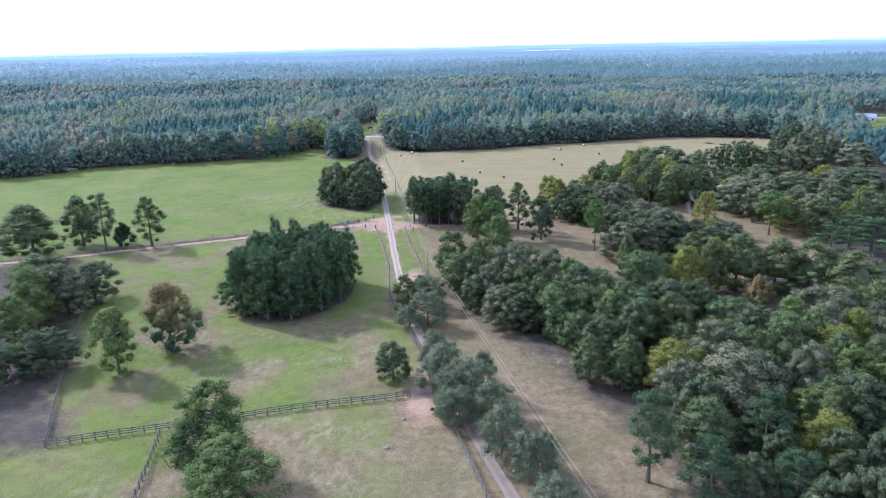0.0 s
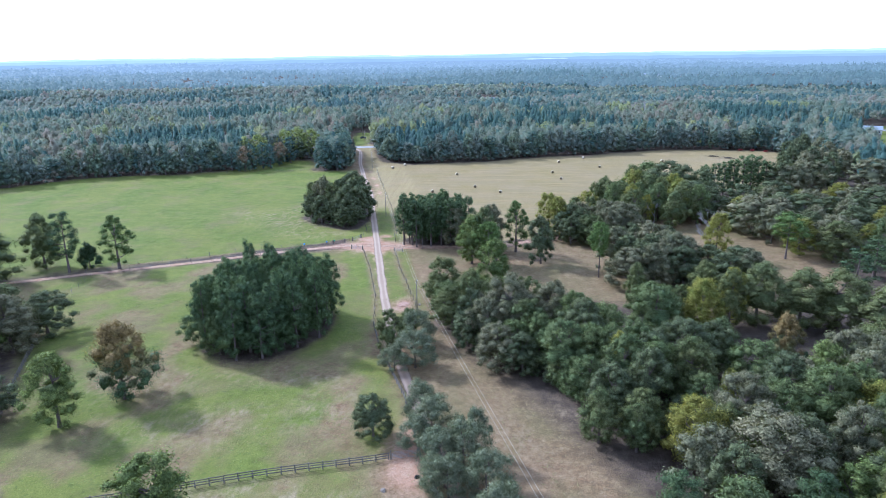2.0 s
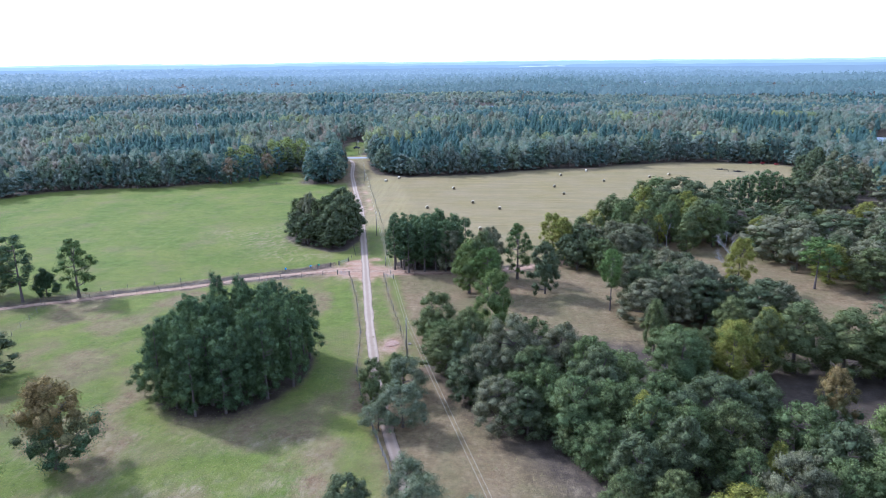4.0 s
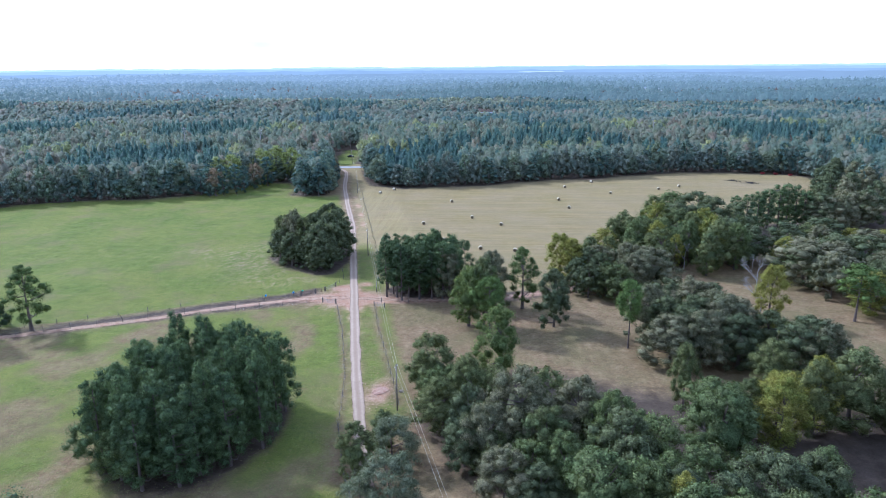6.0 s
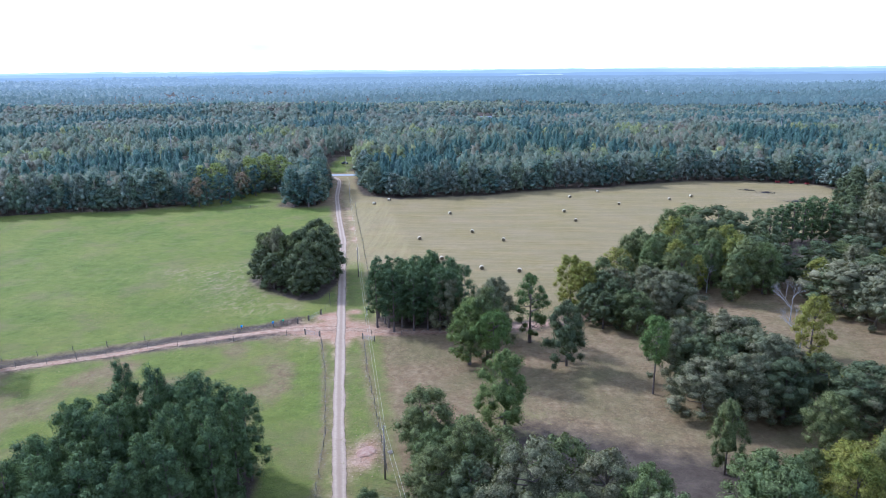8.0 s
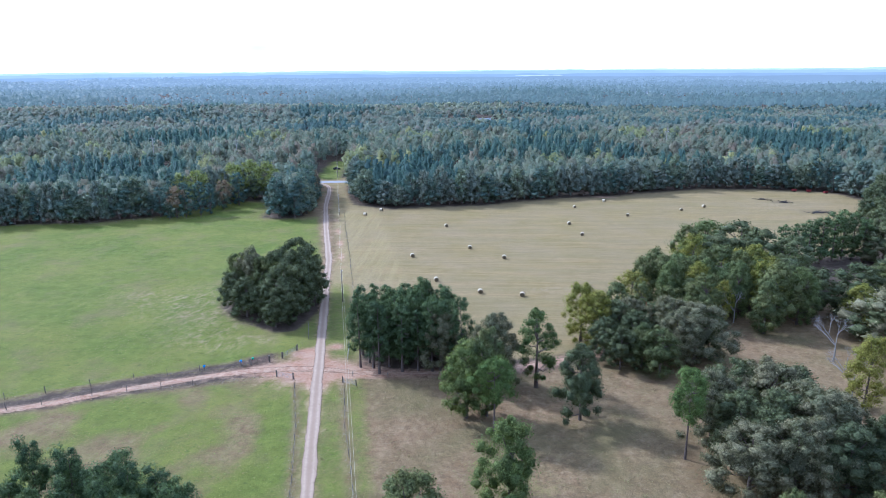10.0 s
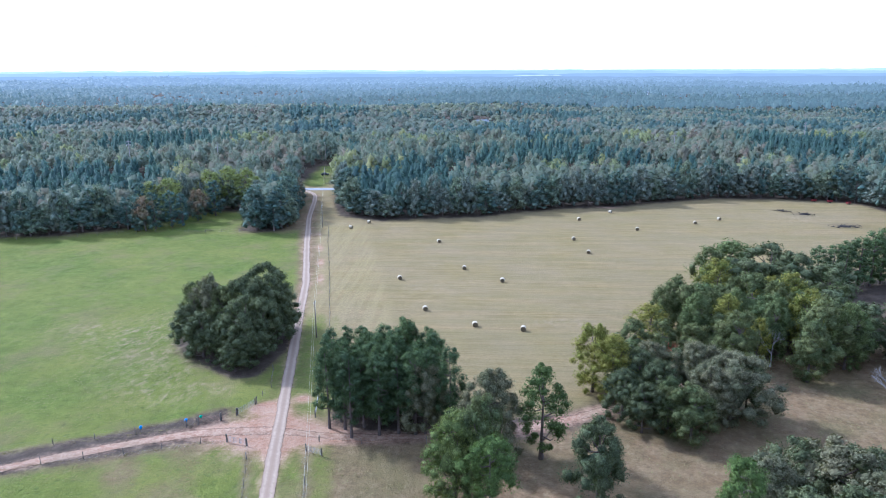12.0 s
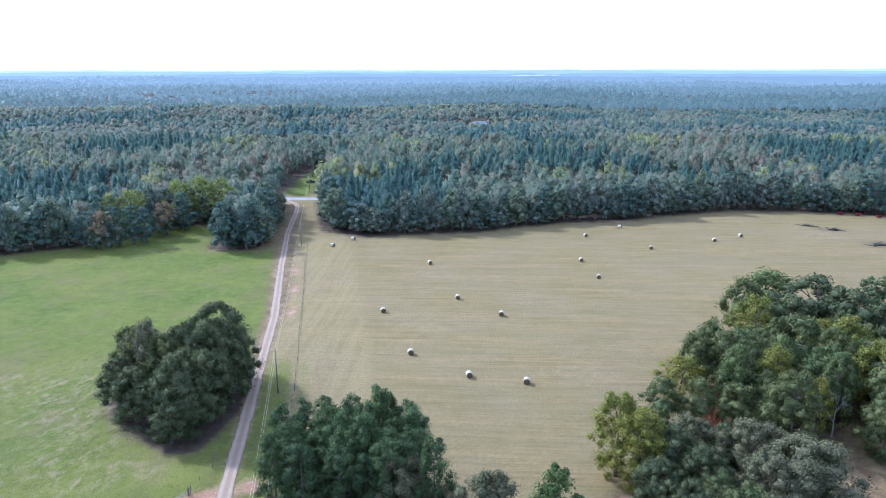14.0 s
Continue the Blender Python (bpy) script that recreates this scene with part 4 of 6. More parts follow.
OAK_GREY_EAST = [
    (100.8, 9.0, 12.2, 7.5), (98.1, 51.0, 12.5, 4.3), (112.2, 51.2, 11.3, 7.2), (160.8, 104.9, 13.5, 9.0), (135.8, 101.7, 13.0, 7.3),
    (123.2, 99.6, 12.2, 7.1), (124.2, 49.8, 12.5, 7.1), (64.0, -23.5, 11.5, 4.7), (143.0, 126.0, 14.0, 5.0), (164.0, 150.0, 15.0, 5.5),
    (128.0, 98.0, 13.0, 4.8), (162.0, 132.0, 14.0, 5.4), (156.0, 146.0, 13.0, 4.8), (172.0, 174.0, 14.0, 5.2), (136.0, 112.0, 12.0, 4.5),
    (-95.4, -61.1, 12.5, 6.6),
]
OAK_DARK = [
    (16.5, 1.0, 13.8, 4.2),
    (52.6, -110.0, 12.5, 5.6), (36.0, -70.9, 12.5, 5.8), (19.9, -60.8, 12.5, 4.9), (-2.5, -54.9, 8.0, 3.7), (25.0, -70.2, 10.0, 3.9),
    (7.9, -66.7, 8.0, 3.9), (21.7, -78.1, 8.0, 3.6), (30.7, -72.1, 11.0, 4.3), (41.0, -67.5, 11.0, 4.6),
    (-12.1, 34.2, 13.5, 3.0), (73.0, 86.3, 15.7, 7.8), (76.2, 79.3, 15.7, 6.9), (65.2, 79.0, 14.0, 6.4), (28.7, 30.9, 11.0, 3.8),
    (24.9, 25.4, 9.5, 3.4), (30.9, 27.0, 10.5, 3.7), (27.3, 21.3, 9.0, 3.3), (81.3, 72.6, 14.5, 6.8), (50.3, -19.1, 11.0, 5.3),
]
OAK_DARK_EAST = [
    (61.9, -21.5, 11.8, 6.8), (121.5, 99.0, 12.9, 5.9), (138.2, 103.5, 13.1, 6.9), (79.1, 51.8, 12.0, 5.7), (74.2, 58.2, 13.0, 7.6),
    (130.3, 41.3, 14.0, 10.4), (57.3, -14.5, 10.4, 4.2), (118.0, 13.5, 12.0, 6.2), (112.1, 22.4, 12.0, 6.3), (-49.0, 65.8, 15.8, 5.6),
    (-47.6, 46.0, 14.3, 5.2), (-44.2, 57.5, 11.8, 4.2), (-45.2, 64.0, 11.3, 4.0), (-45.0, 50.0, 12.8, 4.2), (-45.6, 43.0, 10.0, 4.0),
    (-47.4, 55.6, 15.0, 4.6), (-45.9, 60.6, 14.5, 4.5), (-61.0, 61.0, 12.0, 3.2),
]
OAK_DARK_WOOD = [
    (-61.8, 51.7, 10.0, 3.9), (-57.2, 47.8, 10.0, 4.2), (-51.1, 58.8, 15.0, 4.0), (-52.2, 55.8, 14.5, 4.1), (-52.7, 46.1, 8.6, 3.5),
    (-48.1, 41.2, 7.6, 3.1), (146.0, 152.0, 14.5, 5.0), (141.0, 134.0, 14.5, 4.6), (150.0, 136.0, 14.5, 5.0), (131.0, 119.0, 13.0, 4.4),
    (158.0, 168.0, 14.5, 5.0), (152.0, 120.0, 14.0, 5.0), (170.0, 188.0, 14.0, 4.6), (87.1, 35.4, 11.5, 7.6), (98.6, 42.6, 12.0, 8.0),
    (90.9, 55.5, 12.0, 6.5), (105.1, 39.7, 12.0, 7.2), (104.9, 63.1, 12.0, 7.8), (-94.5, -51.1, 9.4, 5.6), (-81.0, -87.1, 8.4, 4.8),
]
OAK_DARK_FAR = [
    (-83.4, -89.5, 8.2, 3.8), (-16.5, -89.1, 7.4, 3.4), (-89.2, -92.9, 8.5, 5.7), (45.9, -119.7, 10.0, 3.8), (49.3, -121.0, 10.5, 4.1),
    (33.8, -122.1, 8.0, 3.0), (38.9, -118.4, 9.0, 2.7), (45.3, -128.5, 10.0, 4.0), (40.7, -127.0, 8.0, 3.2),
]
OAK_GREEN = [
    (51.8, -88.3, 12.7, 5.9), (57.2, -86.5, 12.5, 4.2), (45.1, -89.3, 11.0, 4.0), (15.0, -69.4, 11.5, 5.7), (34.6, -54.7, 13.5, 5.2),
    (29.3, -77.1, 11.5, 4.6), (18.4, -77.3, 8.5, 4.1), (35.5, -84.3, 9.0, 3.6), (67.2, 95.8, 14.0, 7.0), (49.8, 65.2, 12.0, 4.8),
    (35.4, -48.4, 11.7, 5.4), (20.6, -47.9, 9.0, 4.3), (-56.7, -56.9, 9.5, 4.0), (-52.1, -60.9, 8.5, 3.2),
]
GUM_BROWN = [
    (56.3, -63.2, 11.0, 3.3), (-62.3, -78.8, 14.4, 5.3), (-112.0, 178.0, 13.0, 4.2), (-124.7, 160.0, 13.5, 4.7), (-76.5, 199.3, 14.0, 2.9),
]
GUM_GREEN = [
    (-18.0, -59.7, 9.3, 2.9), (-15.2, -50.6, 6.5, 2.2),
    (-62.6, 57.9, 13.0, 3.8), (-54.4, 53.6, 13.4, 4.4),
    (74.7, -45.3, 13.0, 6.6), (59.4, -42.2, 13.5, 6.5), (52.5, -44.6, 13.5, 3.7), (67.9, -43.6, 12.5, 6.6), (81.1, -52.3, 12.5, 6.5),
    (62.6, -95.6, 12.0, 3.8), (75.2, -71.9, 13.0, 4.5), (42.8, -66.8, 11.0, 3.7), (53.7, -110.4, 11.0, 3.8), (49.5, -110.6, 11.0, 3.2),
    (35.4, -94.2, 9.0, 3.5), (-8.5, -34.7, 12.5, 4.6), (-2.0, -43.6, 12.5, 3.8), (-6.2, -45.6, 9.5, 4.6), (9.4, -57.6, 11.0, 4.2),
    (18.3, -89.5, 9.0, 3.3), (23.5, -91.9, 8.0, 2.8), (24.8, -89.2, 9.0, 2.9), (0.6, 2.0, 15.9, 3.6),
]
GUM_GREEN_EAST = [
    (44.6, 66.3, 13.3, 3.9), (41.0, 63.7, 11.5, 3.5), (46.1, 62.2, 12.5, 4.1), (61.6, 65.7, 14.3, 5.2),
    (67.6, 47.5, 15.0, 4.8), (63.4, 41.6, 12.0, 4.3), (49.5, 51.6, 9.5, 4.1), (43.5, 49.3, 8.5, 3.5), (32.1, 50.1, 9.0, 3.4),
    (37.6, 49.2, 9.5, 3.2), (60.4, 91.7, 13.5, 4.6), (31.9, 22.8, 9.0, 3.4), (35.1, -35.4, 12.0, 2.4), (51.6, -30.9, 11.0, 3.7),
    (42.0, -44.8, 10.0, 3.0), (-124.8, -5.8, 15.3, 5.5), (-131.8, -19.0, 15.7, 8.9), (-103.8, -56.4, 13.0, 8.4),
]
GUM_TALL = [
    (10.0, 13.0, 15.6, 4.0), (-103.2, -5.3, 15.5, 4.6),
]
PINE_LONE = [
    (1.8, -4.4, 14.0, 3.1), (30.9, -10.2, 15.4, 2.8), (86.1, 6.8, 13.5, 4.3),
]
GUM_FRESH = [
    (-2.9, 1.3, 14.0, 4.6),
    (3.3, -25.2, 14.5, 4.1),
    (-38.2, -116.0, 13.5, 5.6), (-31.9, -125.9, 11.0, 5.6), (-32.8, -131.1, 9.0, 4.5), (-68.1, -88.4, 13.0, 4.3), (-94.8, -78.8, 11.5, 4.6), (-98.0, -68.0, 13.5, 4.6),
]
INLET_PINES = [
    (-132.5, 162.0, 12.5, 3.4), (-127.5, 160.5, 13.5, 3.6), (-122.0, 162.5, 14.0, 3.5), (-117.0, 165.5, 14.0, 3.4), (-113.8, 168.0, 13.0, 3.2), (-108.5, 187.5, 15.0, 4.0),
]
CEDAR = [
    (-112.2, -4.6, 7.1, 3.7),
]
WILLOW = [
    (-13.4, -54.6, 7.5, 3.9), (-16.1, -66.5, 4.8, 2.8), (-12.3, -65.2, 7.5, 4.4), (-9.4, -85.6, 7.5, 3.4),
    (-7.1, -90.4, 7.5, 3.8), (-5.2, -98.5, 7.0, 3.7), (-2.0, -98.3, 8.5, 3.9), (1.2, -104.9, 8.0, 3.7), (5.7, -117.1, 7.0, 3.0),
    (8.0, -117.3, 7.0, 2.6), (9.0, -126.2, 6.5, 3.3), (-0.6, -94.1, 8.0, 2.4), (-5.8, -103.3, 6.0, 2.7), (-8.8, -93.6, 6.0, 2.9),
    (-3.9, -104.4, 6.5, 3.2), (2.6, -112.6, 8.3, 3.7),
]
RED_BUSH = [
    (38.8, 48.2, 5.0, 2.8),
]


def plant(kind, rows, group):
    for x, y, h, r in rows:
        # trees this far off take the leaf colours with painted haze
        if y > 120 and x < -60:
            kind = {"pine": "edge_pine", "gum_yellow": "edge_yellow", "gum_brown": "edge_brown"}.get(kind, kind)
        tree("pine_full" if kind == "pine" and y > 60 else kind, x, y, h, r, group=group)


for kind_name, stands in (
    ("pine", (PINE, INLET_PINES)),
    ("gum_yellow", (GUM_YELLOW, GUM_YELLOW_EAST,)),
    ("oak_grey", (OAK_GREY, OAK_GREY_EAST,)),
    ("oak_dark", (OAK_DARK, OAK_DARK_EAST, OAK_DARK_WOOD, OAK_DARK_FAR,)),
    ("oak_green", (OAK_GREEN,)),
    ("gum_brown", (GUM_BROWN,)),
    ("gum_green", (GUM_GREEN, GUM_GREEN_EAST,)),
    ("gum_tall", (GUM_TALL,)),
    ("gum_fresh", (GUM_FRESH,)),
    ("pine_lone", (PINE_LONE,)),
    ("cedar", (CEDAR,)),
    ("willow", (WILLOW,)),
    ("red_bush", (RED_BUSH,)),
):
    for stand in stands:
        plant(kind_name, stand, "trees along the lane" if kind_name == "willow" else "pasture trees")


def scatter(poly, gap, seed, tries=4000):
    """Places in a polygon, no two nearer than gap."""
    rng = np.random.default_rng(seed)
    xs, ys = [p[0] for p in poly], [p[1] for p in poly]
    got = []
    for _ in range(tries):
        x, y = rng.uniform(min(xs), max(xs)), rng.uniform(min(ys), max(ys))
        if inside(poly, np.array([x]), np.array([y]))[0] and all((x - a) ** 2 + (y - b) ** 2 > gap * gap for a, b in got):
            got.append((x, y))
    return got


rng = np.random.default_rng(4)
for x, y in scatter(PINE_STAND, 3.2, 11):
    tree("pine_full", x, y, rng.uniform(12.5, 16.8), rng.uniform(2.5, 3.4), group="pine stand")
for x, y in scatter(ROADSIDE_PINES, 2.7, 12):
    tree("pine" if y < 22 or x < -21 else "pine_full", x, y, rng.uniform(12.5, 15.5), rng.uniform(2.6, 3.4), group="roadside pines")


# thickets between the trees: area, spacing, heights, radii, kinds
THICKETS = [
    ([(-12, -30), (-5, -46), (1, -57), (11, -70), (20, -84), (29, -90), (38, -84), (30, -66), (20, -50), (10, -46), (0, -38)], 4.4, (8.5, 12.5), (3.2, 4.4), ("oak_dark", "oak_green", "gum_green", "oak_green")),
    ([(30, -97), (29, -112), (36, -130), (60, -130), (85, -95), (90, -64), (76, -64), (60, -72), (45, -75), (38, -86)], 4.8, (9.0, 13.0), (3.4, 4.8), ("oak_dark", "gum_green", "oak_green", "gum_green", "oak_grey", "gum_fresh")),
    ([(44, 52), (56, 74), (66, 86), (84, 80), (80, 60), (72, 44), (60, 42), (50, 46)], 4.6, (9.5, 14.0), (3.2, 4.4), ("gum_green", "oak_green", "gum_green", "gum_yellow")),
    ([(34, -8), (40, 2), (50, 0), (54, -10), (52, -22), (42, -24), (36, -20)], 4.6, (11.0, 13.0), (4.6, 5.8), ("oak_grey", "oak_grey", "oak_dark")),
    ([(84, 18), (84, 45), (100, 68), (125, 62), (138, 40), (122, 5), (100, 0)], 7.4, (9.0, 13.5), (3.4, 5.2), ("gum_green", "oak_dark", "oak_green", "oak_grey", "gum_yellow")),
    ([(22, 22), (22, 34), (30, 38), (42, 34), (48, 28), (34, 18)], 4.2, (8.5, 12.0), (3.2, 4.4), ("oak_dark", "gum_green", "oak_grey")),
]
standing = [(q[0], q[1]) for rows in (PINE, GUM_YELLOW, OAK_GREY, OAK_GREY_EAST, OAK_DARK, OAK_DARK_EAST, OAK_DARK_WOOD, OAK_DARK_FAR, OAK_GREEN, GUM_BROWN, GUM_GREEN, GUM_GREEN_EAST, PINE_LONE, RED_BUSH) for q in rows]
for k, (area, gap, tall, wide, kinds) in enumerate(THICKETS):
    for x, y in scatter(area, gap, 60 + k, 1500):
        if all((x - a) ** 2 + (y - b) ** 2 > (0.78 * gap) ** 2 for a, b in standing):
            tree(kinds[int(rng.integers(0, len(kinds)))], x, y, rng.uniform(*tall), rng.uniform(*wide), 0.55, "pasture trees")
# leafy skirt along the grove beside the clearing
SKIRT = [(-12.5, -29.0), (-5.2, -46.2), (1.2, -57.6), (6.4, -62.4), (11.4, -69.6), (15.8, -76.4), (20.2, -83.8), (24.4, -89.0), (29.5, -91.0)]
for (x0, y0), (x1, y1) in zip(SKIRT, SKIRT[1:]):
    for k in range(max(1, round(math.hypot(x1 - x0, y1 - y0) / 2.7))):
        f = (k + rng.uniform(0.2, 0.8)) / max(1, round(math.hypot(x1 - x0, y1 - y0) / 2.7))
        tree(("gum_green", "oak_dark", "oak_green")[int(rng.integers(0, 3))], x0 + (x1 - x0) * f + 0.8, y0 + (y1 - y0) * f + 0.8, rng.uniform(4.0, 7.5), rng.uniform(1.9, 2.8), 0.55, "pasture trees")


def dead_tree(x, y, h):
    """A leafless grey tree with forked branches."""
    rng = np.random.default_rng(77)
    runs = []

    def grow(p, d, length, r, depth):
        q = p + d * length
        runs.append([(tuple(p), r), (tuple((p + q) / 2 + Vector(rng.normal(0, 0.04 * length, 3))), r * 0.8), (tuple(q), r * 0.6)])
        if depth:
            for _ in range(3):
                nd = (d + Vector(rng.normal(0, 0.42, 3)) + Vector((0, 0, 0.15))).normalized()
                grow(q, nd, length * rng.uniform(0.6, 0.8), r * 0.55, depth - 1)

    grow(Vector((0, 0, -0.1)), Vector((0, 0, 1)), h * 0.28, 0.17, 5)
    ob = new("dead_tree")
    ob.matrix_basis = pose(x, y, float(land(x, y)))
    v, f = tubes(runs, 4)
    part("limb_frame", mesh_of("limb_frame", v, f, GREY_WOOD), ob)
    return tagged(ob, "leafless pale grey dead tree with forked branches", "dead tree")


for dx, dy, dh in DEAD:
    dead_tree(dx, dy, dh)


# ---- woods ----
def wood_places(x0, x1, y0, y1, gap, seed):
    rng = np.random.default_rng(seed)
    X, Y = np.meshgrid(np.arange(x0, x1, gap), np.arange(y0, y1, gap))
    X = X.ravel() + rng.uniform(-0.45, 0.45, X.size) * gap
    Y = Y.ravel() + rng.uniform(-0.45, 0.45, Y.size) * gap
    keep = ~inside(OPEN_LAND, X, Y) & ~inside(HOUSE_LAWN, X, Y) & (along(HIGHWAY, X, Y) > 8)
    for tx, ty, _, tr in GUM_YELLOW_EAST:
        keep &= (X - tx) ** 2 + (Y - ty) ** 2 > (tr + 3) ** 2
    keep &= np.abs(X) < 0.72 * (Y + 210) + 25
    keep &= ~((np.abs(X - 5) < 10) & (Y > 640) & (Y < 676))
    keep &= ~((np.abs(X - 413) < 55) & (Y > 1440) & (Y < 1625))
    return X[keep], Y[keep]


def wood_mix(x, y):
    """What grows where: 0 mixed broadleaf, 1 pine, 2 yellowing, in drifts."""
    a, b = waves(x, y, 31, 170), waves(x, y, 33, 120)
    rng = np.random.default_rng(5)
    k = np.zeros(len(x), int)
    k[a + rng.normal(0, 0.28, len(x)) > 0.42] = 1
    # pale sunlit band of canopy, painted by giving half its trees yellow leaves
    k[(y > 700) & (y < 960) & (x < 40) & (rng.uniform(0, 1, len(x)) < 0.5)] = 2
    k[(b + rng.normal(0, 0.5, len(x)) > 1.25) & (k == 0)] = 2
    return k


def canopy(rng, lobes, leaves, leaf, tall=0.34, low=0.0, pointed=False):
    """A woodland tree of unit height and radius: leafy masses heaped into a dome, or up to a point."""
    u = low + (1 - low) * (np.arange(lobes) + rng.uniform(0.1, 0.9, lobes)) / lobes
    th = np.arange(lobes) * 2.39996 + rng.uniform(0, 6)
    if pointed:
        rad, lr = 0.6 * (1.05 - u) * rng.uniform(0.5, 1.2, lobes), (0.64 - 0.30 * u) * rng.uniform(0.8, 1.2, lobes)
    else:
        rad, lr = 0.66 * np.sqrt(np.clip(1.02 - u ** 2, 0, 1)) * rng.uniform(0.5, 1.25, lobes), rng.uniform(0.30, 0.56, lobes)
    lr = lr * (1.4 if lobes < 4 else 1.15 if lobes < 6 else 1.0)
    flat = np.array([1, 1, tall * (1.15 if pointed else 1.0)])
    c = np.stack([np.cos(th) * rad, np.sin(th) * rad, 0.2 + 0.74 * u - lr * 0.12 * u], 1)
    cv, cf, _ = lumps(rng, c, lr * 0.76, flat)
    tone = rng.uniform(0, 1, lobes)
    d = rng.normal(0, 1, (lobes, leaves, 3))
    d[..., 2] += 0.4
    d /= np.linalg.norm(d, axis=2, keepdims=True)
    p = c[:, None] + d * lr[:, None, None] * rng.uniform(0.72, 1.12, (lobes, leaves, 1)) * flat
    a, b = rng.normal(0, leaf, d.shape) * flat, rng.normal(0, leaf, d.shape) * flat
    out = c * np.array([0.5, 0.5, 0]) + np.array([0, 0, 0.6])
    cn = 0.7 * (cv.reshape(lobes, 6, 3) - c[:, None]) / (lr[:, None, None] * flat) + 1.4 * out[:, None]
    cn /= np.linalg.norm(cn, axis=2, keepdims=True)
    face = 0.6 * d + 1.4 * out[:, None] + rng.normal(0, 0.1, d.shape)
    face /= np.linalg.norm(face, axis=2, keepdims=True)
    a = np.where((np.cross(a, b) * face).sum(2, keepdims=True) > 0, -a, a)
    lv = np.stack([p - a * 0.6, p + b * 0.8, p + a * 0.6], 2).reshape(-1, 3)
    V = np.concatenate([cv, lv])
    V[:, 2] = np.maximum(V[:, 2], 0.0)
    N = np.concatenate([cn.reshape(-1, 3), np.repeat(face.reshape(-1, 3), 3, axis=0)])
    return V, np.concatenate([cf, np.arange(len(lv)).reshape(-1, 3) + len(cv)]), np.concatenate([np.repeat(tone, 6), np.repeat(tone, leaves * 3)]), N


def woods(name, x, y, mix, models, heights, radii, materials, label, seed):
    """Many trees joined; one object for each leaf colour."""
    rng = np.random.default_rng(seed)
    for k, material in enumerate(materials):
        pick = np.nonzero(mix == k)[0]
        if not len(pick):
            continue
        shapes = models[1] if k == 1 else models[0]
        which = rng.integers(0, len(shapes), len(pick))
        Vs, Fs, Ts, Ns, n = [], [], [], [], 0
        for j, (mv, mf, mt, mn) in enumerate(shapes):
            at = pick[which == j]
            if not len(at):
                continue
            g = rng.uniform(0, 6.28, len(at))
            tall = rng.uniform(0, 1, len(at))
            h = heights[0] + (heights[1] - heights[0]) * np.clip(tall + 0.22 * waves(x[at], y[at], 35, 60), 0, 1.2)
            r = radii[0] + (radii[1] - radii[0]) * np.clip(0.5 * tall + 0.5 * rng.uniform(0, 1, len(at)), 0, 1)
            if k == 1:
                h, r = h * 1.06, r * 0.84
            px = (mv[None, :, 0] * np.cos(g)[:, None] - mv[None, :, 1] * np.sin(g)[:, None]) * r[:, None] + x[at][:, None]
            py = (mv[None, :, 0] * np.sin(g)[:, None] + mv[None, :, 1] * np.cos(g)[:, None]) * r[:, None] + y[at][:, None]
            pz = mv[None, :, 2] * h[:, None] + land(x[at], y[at])[:, None]
            nx = mn[None, :, 0] * np.cos(g)[:, None] - mn[None, :, 1] * np.sin(g)[:, None]
            ny = mn[None, :, 0] * np.sin(g)[:, None] + mn[None, :, 1] * np.cos(g)[:, None]
            Ns.append(np.stack([nx, ny, np.broadcast_to(mn[None, :, 2], nx.shape)], 2).reshape(-1, 3))
            Vs.append(np.stack([px, py, pz], 2).reshape(-1, 3))
            Fs.append((mf[None] + (np.arange(len(at)) * len(mv))[:, None, None]).reshape(-1, 3) + n)
            Ts.append((np.clip(0.85 * rng.uniform(0, 1, len(at))[:, None] + 0.15 * mt[None], 0, 1)).ravel())
            n += len(at) * len(mv)
        ob = new(name, mesh_of(name, np.concatenate(Vs), np.concatenate(Fs), material, np.concatenate(Ts), normals=np.concatenate(Ns)))
        tagged(ob, label, "woodland", kind="stuff")


rng = np.random.default_rng(9)
near_models = [[canopy(rng, 9, 48, 0.055) for _ in range(8)], [canopy(rng, 7, 46, 0.055, pointed=True) for _ in range(5)]]
inner_models = [[canopy(rng, 7, 32, 0.06, low=0.45) for _ in range(8)], [canopy(rng, 6, 32, 0.06, low=0.4, pointed=True) for _ in range(5)]]
mid_models = [[canopy(rng, 4, 12, 0.09, low=0.5) for _ in range(8)], [canopy(rng, 3, 14, 0.09, low=0.4, pointed=True) for _ in range(5)]]
far_models = [[canopy(rng, 1, 8, 0.26, 0.5, 0.5) for _ in range(5)]] * 2
# both sets carry haze in their base colours
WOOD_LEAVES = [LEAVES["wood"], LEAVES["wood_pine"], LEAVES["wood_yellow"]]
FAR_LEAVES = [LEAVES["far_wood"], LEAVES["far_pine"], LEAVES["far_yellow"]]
x, y = wood_places(-420, 420, -60, 420, 6.5, 1)
# the front row along the fields stands as single trees, thick with undergrowth
WOOD_EDGES = [[(-69, 244), (-60, 216), (-54, 192), (-40, 184), (-28, 185), (3, 192), (36, 209), (59, 212), (84, 224), (111, 234), (134, 233), (156, 229), (169, 222), (176, 198), (165, 150)],
              [(-240, 106), (-220, 116), (-206, 137), (-182, 147), (-151, 151), (-138, 161), (-128, 172), (-122, 184), (-114, 198), (-100, 202)],
              [(-97, 202), (-88, 176), (-85, 160), (-74, 161), (-71, 166), (-76, 196), (-82, 220), (-90, 242)]]
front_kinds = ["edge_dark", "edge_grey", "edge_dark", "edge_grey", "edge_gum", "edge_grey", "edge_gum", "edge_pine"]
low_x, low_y = [], []
